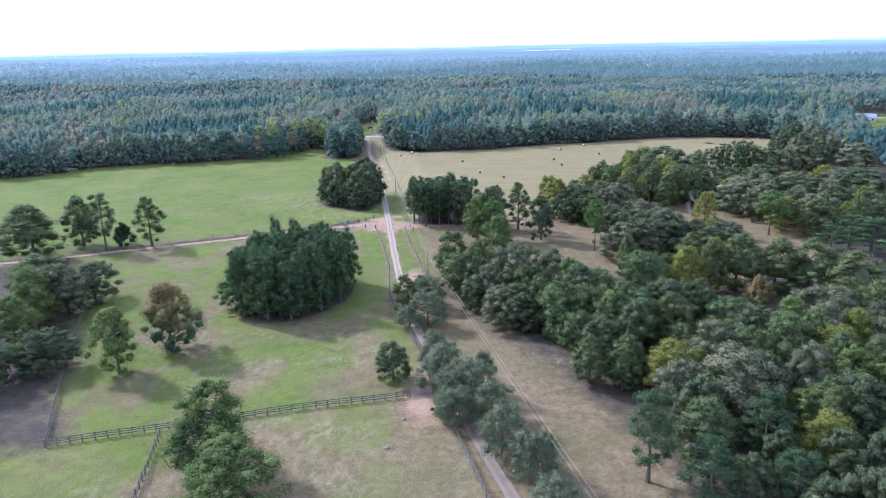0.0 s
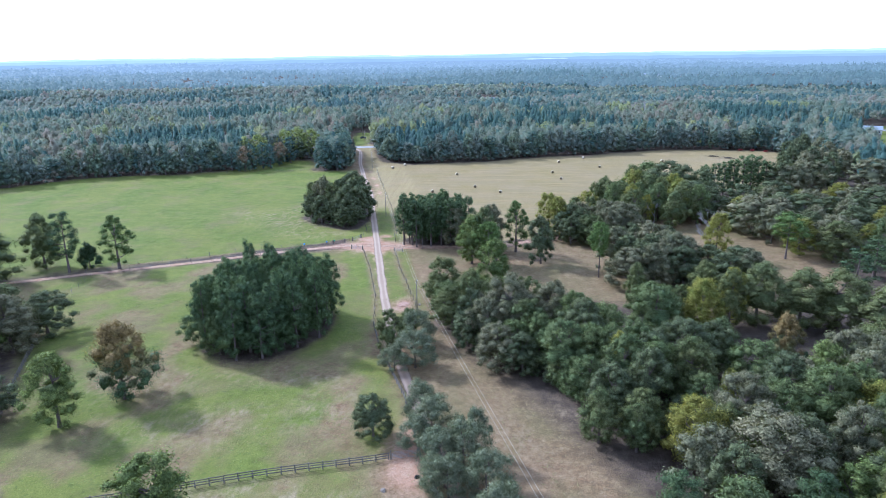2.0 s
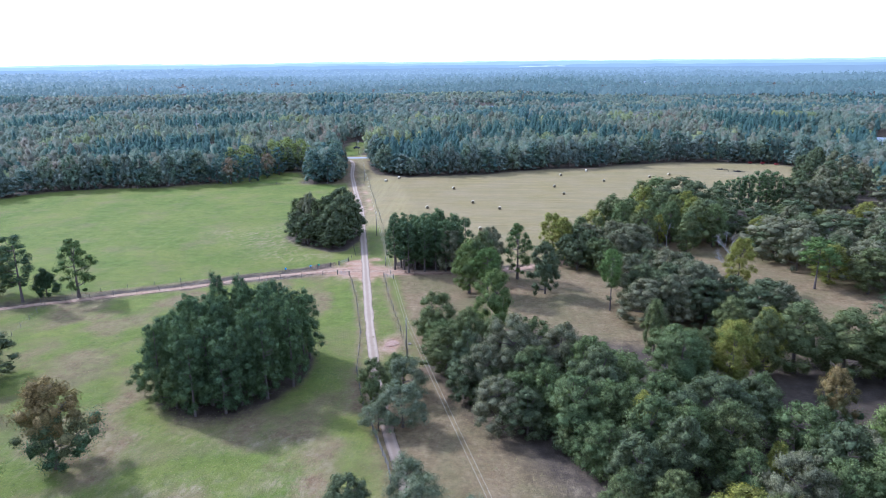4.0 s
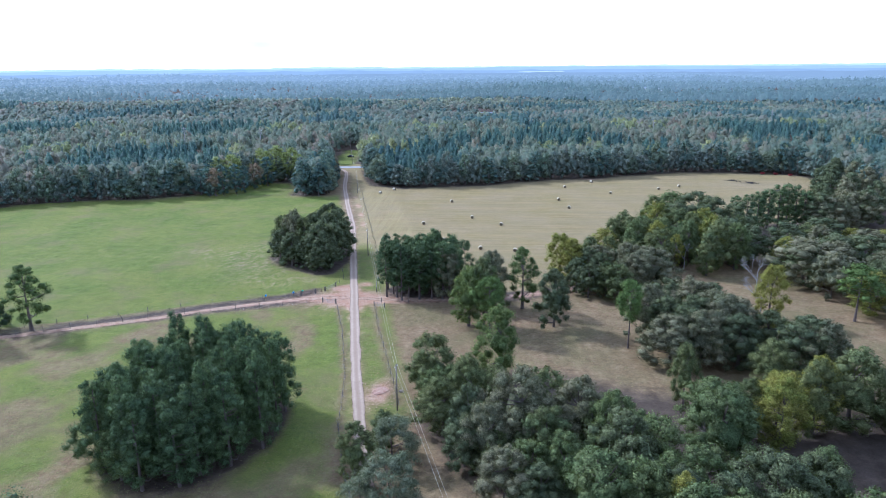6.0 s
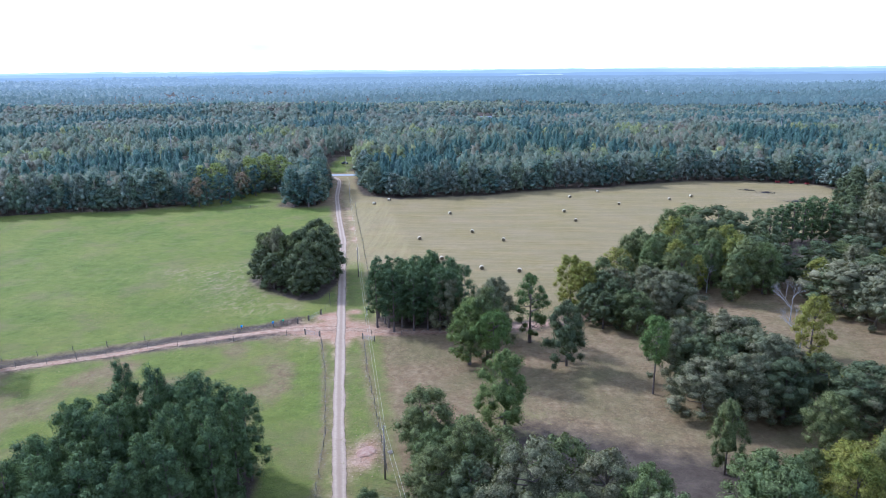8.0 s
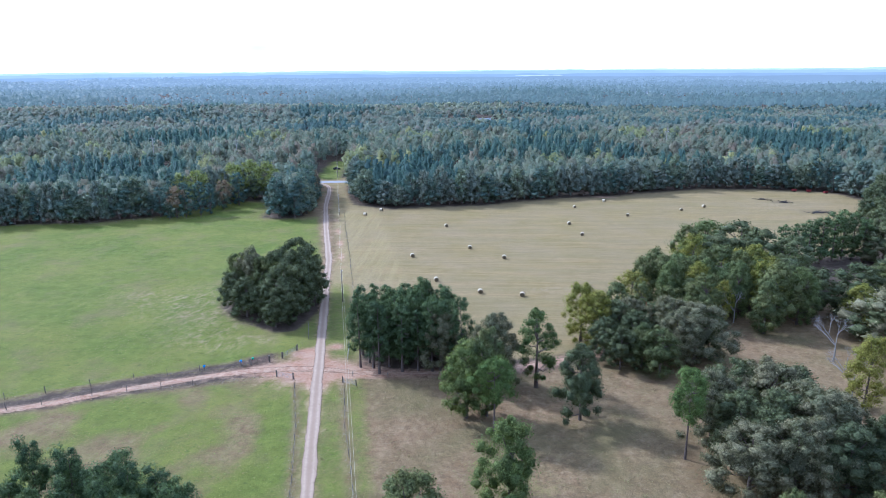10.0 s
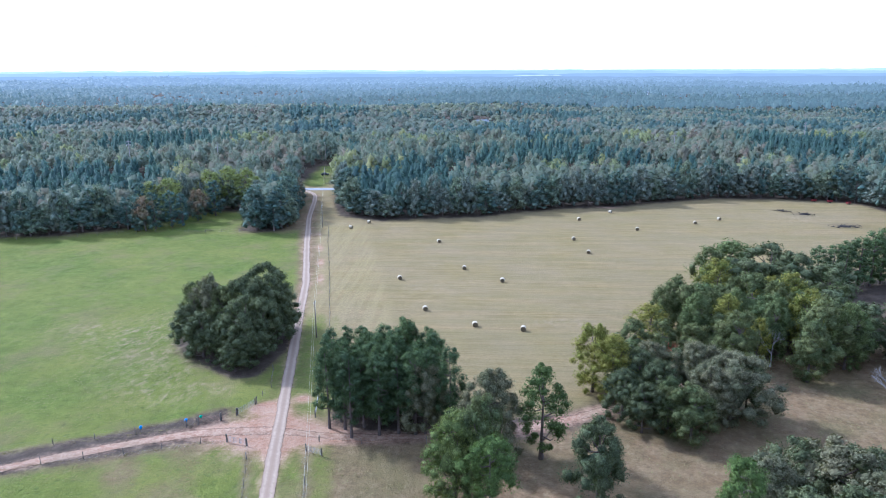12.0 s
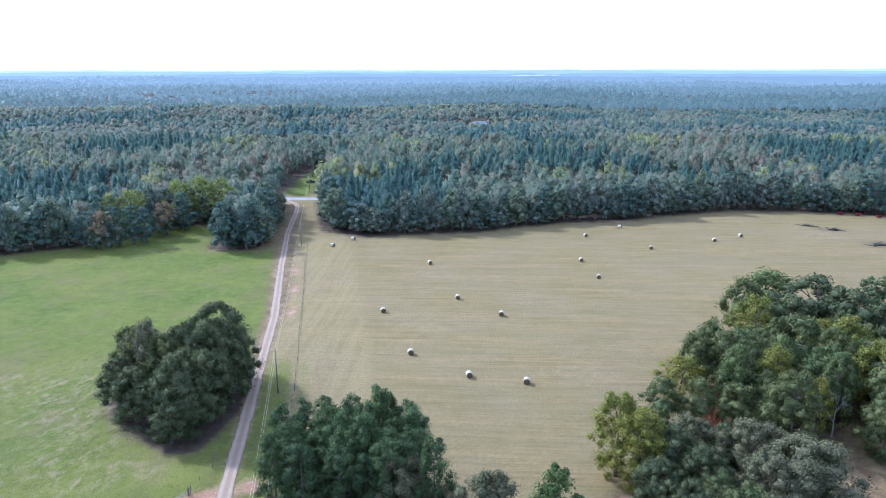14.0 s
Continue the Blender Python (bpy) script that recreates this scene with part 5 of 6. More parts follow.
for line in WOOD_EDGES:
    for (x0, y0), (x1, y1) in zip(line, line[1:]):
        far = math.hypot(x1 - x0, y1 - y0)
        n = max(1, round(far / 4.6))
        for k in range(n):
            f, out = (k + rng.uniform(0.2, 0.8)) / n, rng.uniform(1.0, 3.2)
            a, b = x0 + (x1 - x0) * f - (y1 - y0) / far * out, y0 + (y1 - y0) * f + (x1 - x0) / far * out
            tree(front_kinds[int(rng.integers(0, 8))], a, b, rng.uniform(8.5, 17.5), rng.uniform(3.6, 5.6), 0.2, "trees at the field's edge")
            for _ in range(3):
                f, out = rng.uniform(0, 1), rng.uniform(0.0, 3.0)
                low_x.append(x0 + (x1 - x0) * f - (y1 - y0) / far * out)
                low_y.append(y0 + (y1 - y0) * f + (x1 - x0) / far * out)
edge = along(OPEN_LAND, x, y)
keep = (edge > 4.5) | (y < 100)
x, y = x[keep], y[keep]
low_x, low_y = np.array(low_x), np.array(low_y)
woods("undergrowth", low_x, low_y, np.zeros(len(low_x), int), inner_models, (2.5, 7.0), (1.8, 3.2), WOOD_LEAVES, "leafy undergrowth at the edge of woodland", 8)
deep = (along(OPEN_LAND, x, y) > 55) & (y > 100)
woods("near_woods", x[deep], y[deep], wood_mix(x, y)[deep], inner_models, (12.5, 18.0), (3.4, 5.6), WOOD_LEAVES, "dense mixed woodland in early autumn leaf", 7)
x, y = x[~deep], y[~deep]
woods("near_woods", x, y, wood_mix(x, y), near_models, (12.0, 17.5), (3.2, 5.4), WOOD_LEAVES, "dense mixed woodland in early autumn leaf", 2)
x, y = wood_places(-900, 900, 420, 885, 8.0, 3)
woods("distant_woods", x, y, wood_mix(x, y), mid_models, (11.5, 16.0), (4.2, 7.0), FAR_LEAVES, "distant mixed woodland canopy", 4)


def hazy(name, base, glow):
    """Backdrop woods: leaf colour dimmed, and the haze of distance added as a glow."""
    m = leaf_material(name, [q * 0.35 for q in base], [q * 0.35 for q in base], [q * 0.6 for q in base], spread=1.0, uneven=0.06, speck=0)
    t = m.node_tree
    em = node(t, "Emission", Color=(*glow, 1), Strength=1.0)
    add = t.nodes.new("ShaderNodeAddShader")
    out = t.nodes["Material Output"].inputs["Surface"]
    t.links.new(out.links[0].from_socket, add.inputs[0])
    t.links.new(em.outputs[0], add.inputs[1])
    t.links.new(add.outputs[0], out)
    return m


# near edge, far edge, spacing and the haze glow of each band
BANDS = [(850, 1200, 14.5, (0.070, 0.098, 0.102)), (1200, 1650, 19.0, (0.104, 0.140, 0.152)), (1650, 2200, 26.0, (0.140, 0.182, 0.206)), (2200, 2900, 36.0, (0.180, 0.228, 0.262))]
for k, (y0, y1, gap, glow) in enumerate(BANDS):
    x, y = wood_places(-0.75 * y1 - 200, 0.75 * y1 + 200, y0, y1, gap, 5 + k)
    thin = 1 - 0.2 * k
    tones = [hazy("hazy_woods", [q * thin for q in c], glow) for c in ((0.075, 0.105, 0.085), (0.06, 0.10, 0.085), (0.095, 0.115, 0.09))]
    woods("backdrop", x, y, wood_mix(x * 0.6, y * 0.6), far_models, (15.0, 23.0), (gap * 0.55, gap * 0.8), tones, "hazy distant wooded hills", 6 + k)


def far_hills():
    """Hazy hills where the land meets the sky, kilometres beyond everything else."""
    # haze put in as emission: each farther strip glows paler
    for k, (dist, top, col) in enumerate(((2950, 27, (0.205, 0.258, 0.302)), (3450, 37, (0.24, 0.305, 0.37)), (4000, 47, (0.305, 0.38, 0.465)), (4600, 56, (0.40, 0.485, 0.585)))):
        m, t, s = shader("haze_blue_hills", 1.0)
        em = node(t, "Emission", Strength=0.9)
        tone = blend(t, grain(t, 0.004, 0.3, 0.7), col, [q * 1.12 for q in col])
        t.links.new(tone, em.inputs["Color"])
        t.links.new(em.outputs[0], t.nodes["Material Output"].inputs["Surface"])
        g = np.radians(np.linspace(-75, 75, 700))
        px, py = np.sin(g) * dist, np.cos(g) * dist
        crest = top + 2.5 * waves(px, py, 41 + k, 1500) + 1.6 * waves(px, py, 51 + k, 300) + 0.8 * waves(px, py, 61 + k, 70)
        V = np.concatenate([np.stack([px, py, np.full_like(px, -90)], 1), np.stack([px * 1.03, py * 1.03, crest], 1)])
        i = np.arange(699)
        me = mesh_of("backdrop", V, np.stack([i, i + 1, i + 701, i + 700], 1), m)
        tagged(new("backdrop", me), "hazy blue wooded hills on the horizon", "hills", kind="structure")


far_hills()


def far_field():
    """A pale hazy field on the hills near the horizon."""
    m, t, s = shader("hazy_pale_field", 1.0)
    # the field's hazy paleness is emitted, no lamp lights it
    em = node(t, "Emission", Color=(0.40, 0.46, 0.51, 1), Strength=1.0)
    t.links.new(em.outputs[0], t.nodes["Material Output"].inputs["Surface"])
    g = np.radians(np.linspace(3.0, 7.0, 40))
    u = np.linspace(-1, 1, 40)
    mid, half = 28.5 + 0.8 * np.sin(u * 3), 2.6 * np.sqrt(np.clip(1 - u ** 4, 0.02, 1)) * (0.75 + 0.25 * np.sin(u * 9))
    V = np.concatenate([np.stack([np.sin(g) * 3380, np.cos(g) * 3380, mid - half], 1), np.stack([np.sin(g) * 3420, np.cos(g) * 3420, mid + half], 1)])
    i = np.arange(39)
    tagged(new("backdrop", mesh_of("backdrop", V, np.stack([i, i + 1, i + 41, i + 40], 1), m)), "pale hazy field near the horizon", "field", kind="structure")


far_field()


# ---- hay bales ----
def round_bale():
    """A net-wrapped round bale on its side, its axis along y."""
    ob = new("hay_bale")
    bm = bmesh.new()
    n, R, W = 28, 0.63, 1.18
    for f, k in ((-0.5, 0.965), (-0.46, 1.0), (-0.2, 1.005), (0.0, 0.99), (0.2, 1.005), (0.46, 1.0), (0.5, 0.965)):
        for i in range(n):
            g = 2 * math.pi * i / n
            sag = 0.94 if math.sin(g) < -0.9 else 1.0
            bm.verts.new((math.cos(g) * R * k, f * W, R * 0.95 + math.sin(g) * R * k * sag))
    bm.verts.ensure_lookup_table()
    for j in range(6):
        for i in range(n):
            a, b = j * n + i, j * n + (i + 1) % n
            bm.faces.new([bm.verts[q] for q in (a, b, b + n, a + n)])
    part("wrap", bm_mesh("wrap", bm, WRAP, True), ob, "pale net wrap")
    for side in (-1, 1):
        bm = bmesh.new()
        rings = []
        for k, (r, d) in enumerate(((0.67, 0.0), (0.60, 0.03), (0.58, 0.0), (0.46, 0.035), (0.42, 0.005), (0.30, 0.04), (0.26, 0.01), (0.12, 0.045))):
            rings.append([bm.verts.new((math.cos(6.2832 * i / 20) * r * 0.9, side * (W / 2 - 0.02 + d), 0.598 + math.sin(6.2832 * i / 20) * r * 0.9)) for i in range(20)])
        for a, b in zip(rings, rings[1:]):
            for i in range(20):
                bm.faces.new([a[i], a[(i + 1) % 20], b[(i + 1) % 20], b[i]])
        bm.faces.new(rings[-1])
        part("end_face", bm_mesh("end_face", bm, HAY), ob, "coiled brown hay end")
    return tagged(ob, "round hay bale in pale net wrap on stubble", "hay bale", "hay bales")


BALES = [(-0.4, 67.6, 8), (10.7, 65.4, -6), (-12.9, 78.2, 12), (7.2, 101.8, -4), (-22.1, 103.1, 15), (-3.8, 113.6, 2), (36.3, 133.1, -10), (-13.3, 146.0, 20), (33.9, 150.8, 4),
         (59.5, 166.4, -12), (-47.8, 165.5, 70), (40.4, 183.2, 9), (84.3, 178.2, -5), (95.6, 184.6, 14), (55.4, 197.2, 60), (-42.5, 175.5, 65)]
first_bale = round_bale()
first_bale.matrix_basis = pose(-0.4, 67.6, float(land(-0.4, 67.6)), 0, 0, 8)
for bx, by, turn in BALES[1:]:
    copy_thing(first_bale, pose(bx, by, float(land(bx, by)), 0, 0, turn))


# ---- fences and gates ----
POST = bm_mesh("post", lathe(0.075, 0.07, 1.0, 8, 0.012), FENCE_WOOD)
THICK_POST = bm_mesh("post", lathe(0.105, 0.095, 1.0, 10, 0.02), FENCE_WOOD)
RAIL = bm_mesh("rail", box((1.0, 0.045, 0.15), 0.008), FENCE_WOOD)
STRAND = bm_mesh("strand", lathe(0.0025, 0.0025, 1.0, 4), FENCE_WIRE)
BAR = bm_mesh("bar", lathe(0.021, 0.021, 1.0, 6), STEEL)
RUST_BAR = bm_mesh("bar", lathe(0.025, 0.025, 1.0, 6), RUST)


def span(mesh, name, parent, a, b, axis="x"):
    """A bar or board of unit length laid from a to b."""
    a, b = Vector(a), Vector(b)
    d = b - a
    if axis == "x":
        m = Matrix.Translation((a + b) / 2) @ d.to_track_quat("X", "Z").to_matrix().to_4x4() @ Matrix.Diagonal((d.length, 1, 1, 1))
    else:
        m = Matrix.Translation(a) @ d.to_track_quat("Z", "Y").to_matrix().to_4x4() @ Matrix.Diagonal((1, 1, d.length, 1))
    return part(name, mesh, parent, at=m)


def stations(line, gap):
    out = []
    for (x0, y0), (x1, y1) in zip(line, line[1:]):
        n = max(1, round(math.hypot(x1 - x0, y1 - y0) / gap))
        out += [(x0 + (x1 - x0) * k / n, y0 + (y1 - y0) * k / n) for k in range(n)]
    return out + [line[-1]]


def board_fence(line, gap=1.85, high=1.3, seed=1, label="weathered dark three-rail board fence across pasture"):
    rng = np.random.default_rng(seed)
    ob = new("fence")
    pts = [(x, y, float(land(x, y))) for x, y in stations(line, gap)]
    for x, y, z in pts:
        h = high + rng.uniform(-0.05, 0.1)
        part("post", POST, ob, at=pose(x, y, z - 0.1, rng.normal(0, 1.5), rng.normal(0, 1.5), 0) @ Matrix.Diagonal((1.25, 1.25, h + 0.1, 1)))
    for (x0, y0, z0), (x1, y1, z1) in zip(pts, pts[1:]):
        for h in (0.38, 0.76, 1.14):
            span(RAIL, "rail", ob, (x0, y0, z0 + h + rng.normal(0, 0.02)), (x1, y1, z1 + h + rng.normal(0, 0.02)))
    return tagged(ob, label, "fence")


def wire_fence(line, gap=4.5, high=1.25, seed=1, strands=4, label="wire fence on weathered wooden posts"):
    rng = np.random.default_rng(seed)
    ob = new("fence")
    pts = [(x, y, float(land(x, y))) for x, y in stations(line, gap)]
    for k, (x, y, z) in enumerate(pts):
        h = high + rng.uniform(-0.1, 0.25)
        part("post", THICK_POST if k % 5 == 0 else POST, ob, at=pose(x, y, z - 0.1, rng.normal(0, 3), rng.normal(0, 3), 0) @ Matrix.Diagonal((0.75, 0.75, h + 0.1, 1)))
    for a, b in zip(pts, pts[1:]):
        for s in range(strands):
            h = high * (0.25 + 0.72 * s / (strands - 1))
            span(STRAND, "strand", ob, (a[0], a[1], a[2] + h), (b[0], b[1], b[2] + h), "z")
    return tagged(ob, label, "fence")


def gate(a, b, high=1.3, bars=6, mesh=BAR, label="galvanised tubular steel farm gate"):
    """A tube gate between two stout posts."""
    ob = new("farm_gate")
    a, b = Vector((*a, float(land(*a)))), Vector((*b, float(land(*b))))
    d = (b - a).normalized()
    for p in (a, b):
        part("post", THICK_POST, ob, at=Matrix.Translation(p - Vector((0, 0, 0.1))) @ Matrix.Diagonal((1, 1, high + 0.35, 1)))
    g0, g1 = a + d * 0.2, b - d * 0.2
    for k in range(bars):
        h = 0.2 + (high - 0.25) * k / (bars - 1)
        span(mesh, "bar", ob, g0 + Vector((0, 0, h)), g1 + Vector((0, 0, h)), "z")
    for f in (0, 0.33, 0.67, 1):
        p = g0.lerp(g1, f)
        span(mesh, "upright", ob, p + Vector((0, 0, 0.18)), p + Vector((0, 0, high - 0.03)), "z")
    return tagged(ob, label, "gate")


board_fence([(-66.8, -112.4), (-51.9, -107.0), (-37.4, -102.5), (-24.3, -98.5), (-13.2, -95.2)], seed=2)
board_fence([(-66.8, -112.4), (-74.3, -97.6), (-86.3, -73.2), (-93.6, -56.9)], seed=3, label="weathered grey board fence beside a worn strip")
board_fence([(-50.5, -108.6), (-49.8, -111.3), (-46.7, -123.2), (-44.5, -132.0)], seed=4)
board_fence([(3.5, -131.0), (0.4, -121.5), (-4.9, -105.1), (-8.6, -94.6)], seed=5, label="weathered dark board fence along the lane")
board_fence([(-8.6, -94.6), (-13.1, -76.9), (-20.2, -58.1), (-23.5, -45.6)], seed=6, label="weathered dark board fence along the lane")
gate((-12.9, -95.1), (-9.0, -94.4), label="galvanised farm gate on bare clay")
wire_fence(FENCE_WEST_SIDE, 4.0, seed=7)
wire_fence(FENCE_EAST_SIDE, 4.0, seed=8)
wire_fence(FENCE_HAY, 5.5, seed=9)
wire_fence(FENCE_TRACK_SOUTH, 6.0, seed=10)
wire_fence(FENCE_TRACK_NORTH, 7.0, seed=11)
wire_fence([(-25.4, 16.2), (-18.4, 15.8), (-8.0, 16.4)], 7.0, 1.2, 12)
wire_fence([(-39.6, 28.1), (-39.3, 31.0), (-38.8, 34.6), (-40.6, 42.0)], 3.0, 1.2, 13)
wire_fence([(-200.0, 141.0), (-151.0, 147.0), (-120.0, 158.0), (-95.0, 158.5), (-75.0, 158.5)], 7.0, 1.2, 14)
wire_fence([(-93.6, -56.9), (-101.0, -40.0), (-108.0, -12.0)], 5.0, 1.2, 15)
gate((-40.3, 15.5), (-36.8, 14.5), 1.15)
gate((-41.6, 24.1), (-39.7, 27.9), 1.15)
gate((-26.8, 13.2), (-24.0, 12.0), 1.15)
gate((-27.9, 24.1), (-28.9, 30.6), 1.15, label="pale steel gate standing along the fence line")
gate((-47.2, 20.8), (-43.9, 22.2), 1.2, 5, RUST_BAR, "rusty pipe corral panel beside the clay track")
gate((-43.8, 22.3), (-41.7, 23.9), 1.2, 4, RUST_BAR, "rusty pipe corral panel beside the clay track")


def feeder(x, y, mat, label):
    """A mineral feeder: a plastic tub with a hood on a short post."""
    ob = new("mineral_feeder")
    ob.matrix_basis = pose(x, y, float(land(x, y))) @ Matrix.Scale(0.8, 4)
    part("post", POST, ob, at=pose(0, 0, -0.1) @ Matrix.Diagonal((1, 1, 1.0, 1)))
    part("tub", bm_mesh("tub", lathe(0.22, 0.34, 0.4, 14, 0.03), mat), ob, at=pose(0, 0, 0.85))
    part("hood", bm_mesh("hood", lathe(0.38, 0.12, 0.26, 14, 0.03), mat), ob, at=pose(0.04, 0, 1.27, 12, 0, 0))
    return tagged(ob, label, "feeder")


feeder(-55.9, 18.1, BLUE, "bright blue plastic mineral feeder on a post")
feeder(-49.3, 20.7, BLUE, "bright blue plastic mineral feeder on a post")
feeder(-47.2, 21.9, GREEN_PLASTIC, "green plastic mineral feeder on a post")


# ---- power line ----
def power_pole(x, y, high=8.8, label="slim weathered wooden power pole"):
    ob = new("power_pole")
    ob.matrix_basis = pose(x, y, float(land(x, y)))
    part("pole", bm_mesh("pole", lathe(0.15, 0.10, high + 0.2, 10, 0.01), POLE_WOOD, True), ob, at=pose(0, 0, -0.2))
    for dx, dz in ((0.22, -0.25), (-0.22, -0.7)):
        part("insulator", bm_mesh("insulator", lathe(0.05, 0.035, 0.16, 8, 0.01), WHITE_PAINT), ob, at=pose(dx, 0, high + dz))
        part("bracket", bm_mesh("bracket", box((abs(dx), 0.04, 0.04), 0.005), STEEL), ob, at=pose(dx / 2, 0, high + dz))
    return tagged(ob, label, "power pole", "power poles")


def cable(a, b, sag, label="thin sagging overhead power cable"):
    run = []
    for k in range(17):
        f = k / 16
        p = Vector(a).lerp(Vector(b), f)
        run.append(((p.x, p.y, p.z - 4 * sag * f * (1 - f)), 0.0135))
    v, fc = tubes([run], 5)
    return tagged(new("power_cable", mesh_of("power_cable", v, fc, WIRE, smooth=True)), label, "cable", "power cables")


POLES = [(27.0, -178.0), (-14.6, -38.5), (-36.0, 59.5), (-58.8, 166.5), (-80.5, 268.0)]
for px, py in POLES:
    power_pole(px, py)
for (ax, ay), (bx, by) in zip(POLES, POLES[1:]):
    for dx, dz in ((0.22, 8.6), (-0.22, 8.15)):
        cable((ax + dx, ay, land(ax, ay) + dz), (bx + dx, by, land(bx, by) + dz), 1.2)
power_pole(-91.0, 318.0, 17.0, "tall pale wooden utility pole on a lawn")


def line_tower(x, y, high):
    """A single tall pole with short crossarms, standing out of the woods."""
    ob = new("transmission_pole")
    ob.matrix_basis = pose(x, y, float(land(x, y)), 0, 0, 20)
    part("pole", bm_mesh("pole", lathe(0.3, 0.17, high, 8), GREY_WOOD), ob)
    for k, z in enumerate((high - 1.0, high - 2.6)):
        part("crossarm", bm_mesh("crossarm", box((2.6 - 0.5 * k, 0.2, 0.22), 0.03), GREY_WOOD), ob, at=pose(0, 0.2, z))
        for dx in (-1.05, 1.05):
            part("insulator", bm_mesh("insulator", lathe(0.09, 0.09, 0.5, 6), WHITE_PAINT), ob, at=pose(dx, 0.2, z - 0.6))
    return tagged(ob, "pale timber transmission pole rising above the woods", "power pole", "transmission poles")


for tx, ty, th in ((118.0, 332.0, 22.0), (222.0, 392.0, 23.0), (-190.0, 278.0, 22.0), (-140.0, 276.0, 21.0), (330.0, 460.0, 24.0)):
    line_tower(tx, ty, th)


# ---- small things in the fields ----
def lump(name, x, y, size, mat, label, category, seed, flat=0.7):
    rng = np.random.default_rng(seed)
    bm = bmesh.new()
    bmesh.ops.create_icosphere(bm, subdivisions=3, radius=0.5)
    for v in bm.verts:
        k = 1 + 0.35 * noise.noise(v.co * 2.1 + Vector((seed, 0, 0))) + 0.15 * noise.noise(v.co * 6 + Vector((0, seed, 0)))
        v.co = v.co * k
        v.co.z = max(v.co.z * flat, -0.12)
    bmesh.ops.scale(bm, vec=size, verts=bm.verts)
    ob = new(name, bm_mesh(name, bm, mat))
    ob.matrix_basis = pose(x, y, float(land(x, y)) + 0.1 * size[2], 0, 0, rng.uniform(0, 360))
    return tagged(ob, label, category)


lump("rock", -14.5, -110.5, (1.1, 0.8, 0.7), STONE, "brownish field stone lying in grass", "rock", 3)
lump("rock", -13.0, -102.4, (0.9, 0.7, 0.7), STONE, "brownish field stone lying in grass", "rock", 5)
lump("stump", -8.6, -99.3, (0.9, 0.7, 0.8), ASH, "dark charred stump on bare clay", "stump", 7)
lump("rock", -14.8, -31.5, (1.0, 0.8, 0.6), STONE, "pale field stone beside dug clay", "rock", 9)
lump("clay_heap", -18.6, -31.5, (2.4, 3.4, 0.55), two_tone("dug_clay", (0.30, 0.165, 0.115), (0.42, 0.29, 0.215), 1.2, bump=0.8), "low heap of dug pinkish clay", "clay heap", 4, 0.5)


def debris_pile(x, y, r, seed):
    """Charred branches heaped on ash."""
    rng = np.random.default_rng(seed)
    ob = new("burn_pile")
    ob.matrix_basis = pose(x, y, float(land(x, y)))
    bm = bmesh.new()
    bmesh.ops.create_icosphere(bm, subdivisions=3, radius=1.0)
    for v in bm.verts:
        v.co *= 1 + 0.4 * noise.noise(v.co * 2.5 + Vector((seed, 1, 0)))
        v.co.z = max(v.co.z, -0.1)
    bmesh.ops.scale(bm, vec=(r * 0.5, r * 0.3, 0.4), verts=bm.verts)
    part("ash_heap", bm_mesh("ash_heap", bm, ASH), ob)
    for _ in range(22):
        p = Vector((rng.normal(0, r * 0.6), rng.normal(0, r * 0.4), 0.1))
        d = Vector((rng.normal(0, 1), rng.normal(0, 1), rng.uniform(0.05, 0.6))) * 1.5
        v, f = tubes([[(tuple(p), 0.12), (tuple(p + d * 0.5), 0.09), (tuple(p + d), 0.04)]], 5)
        part("branch", mesh_of("branch", v, f, ASH), ob)
    return tagged(ob, "blackened burn pile of branches on the field", "burn pile")


debris_pile(134.3, 196.9, 4.0, 1)
debris_pile(139.0, 175.0, 4.5, 2)
debris_pile(128.0, 203.0, 1.8, 3)


def trailer(x, y, turn):
    """A small red farm trailer."""
    ob = new("farm_trailer")
    ob.matrix_basis = pose(x, y, float(land(x, y)), 0, 0, turn) @ Matrix.Scale(0.75, 4)
    part("bed", bm_mesh("bed", box((2.6, 1.4, 0.12), 0.02), RED_PAINT), ob, at=pose(0, 0, 0.6))
    for dx, dy, s in ((0, 0.68, (2.6, 0.05, 1.0)), (0, -0.68, (2.6, 0.05, 1.0)), (1.28, 0, (0.05, 1.3, 1.0)), (-1.28, 0, (0.05, 1.3, 1.0))):
        part("side_panel", bm_mesh("side_panel", box(s, 0.01), RED_PAINT), ob, at=pose(dx, dy, 1.12))
    for dy in (-0.78, 0.78):
        part("wheel", bm_mesh("wheel", lathe(0.32, 0.32, 0.18, 16, 0.03), RUBBER), ob, at=pose(0, dy - 0.09, 0.32, -90, 0, 0))
    part("drawbar", bm_mesh("drawbar", box((1.2, 0.08, 0.08), 0.01), RED_PAINT), ob, at=pose(1.85, 0, 0.5))
    return tagged(ob, "red farm trailer parked at the edge of woods", "trailer", "farm trailers")


trailer(151.0, 224.5, 10)
trailer(157.0, 222.5, -5)
trailer(163.0, 218.5, 20)


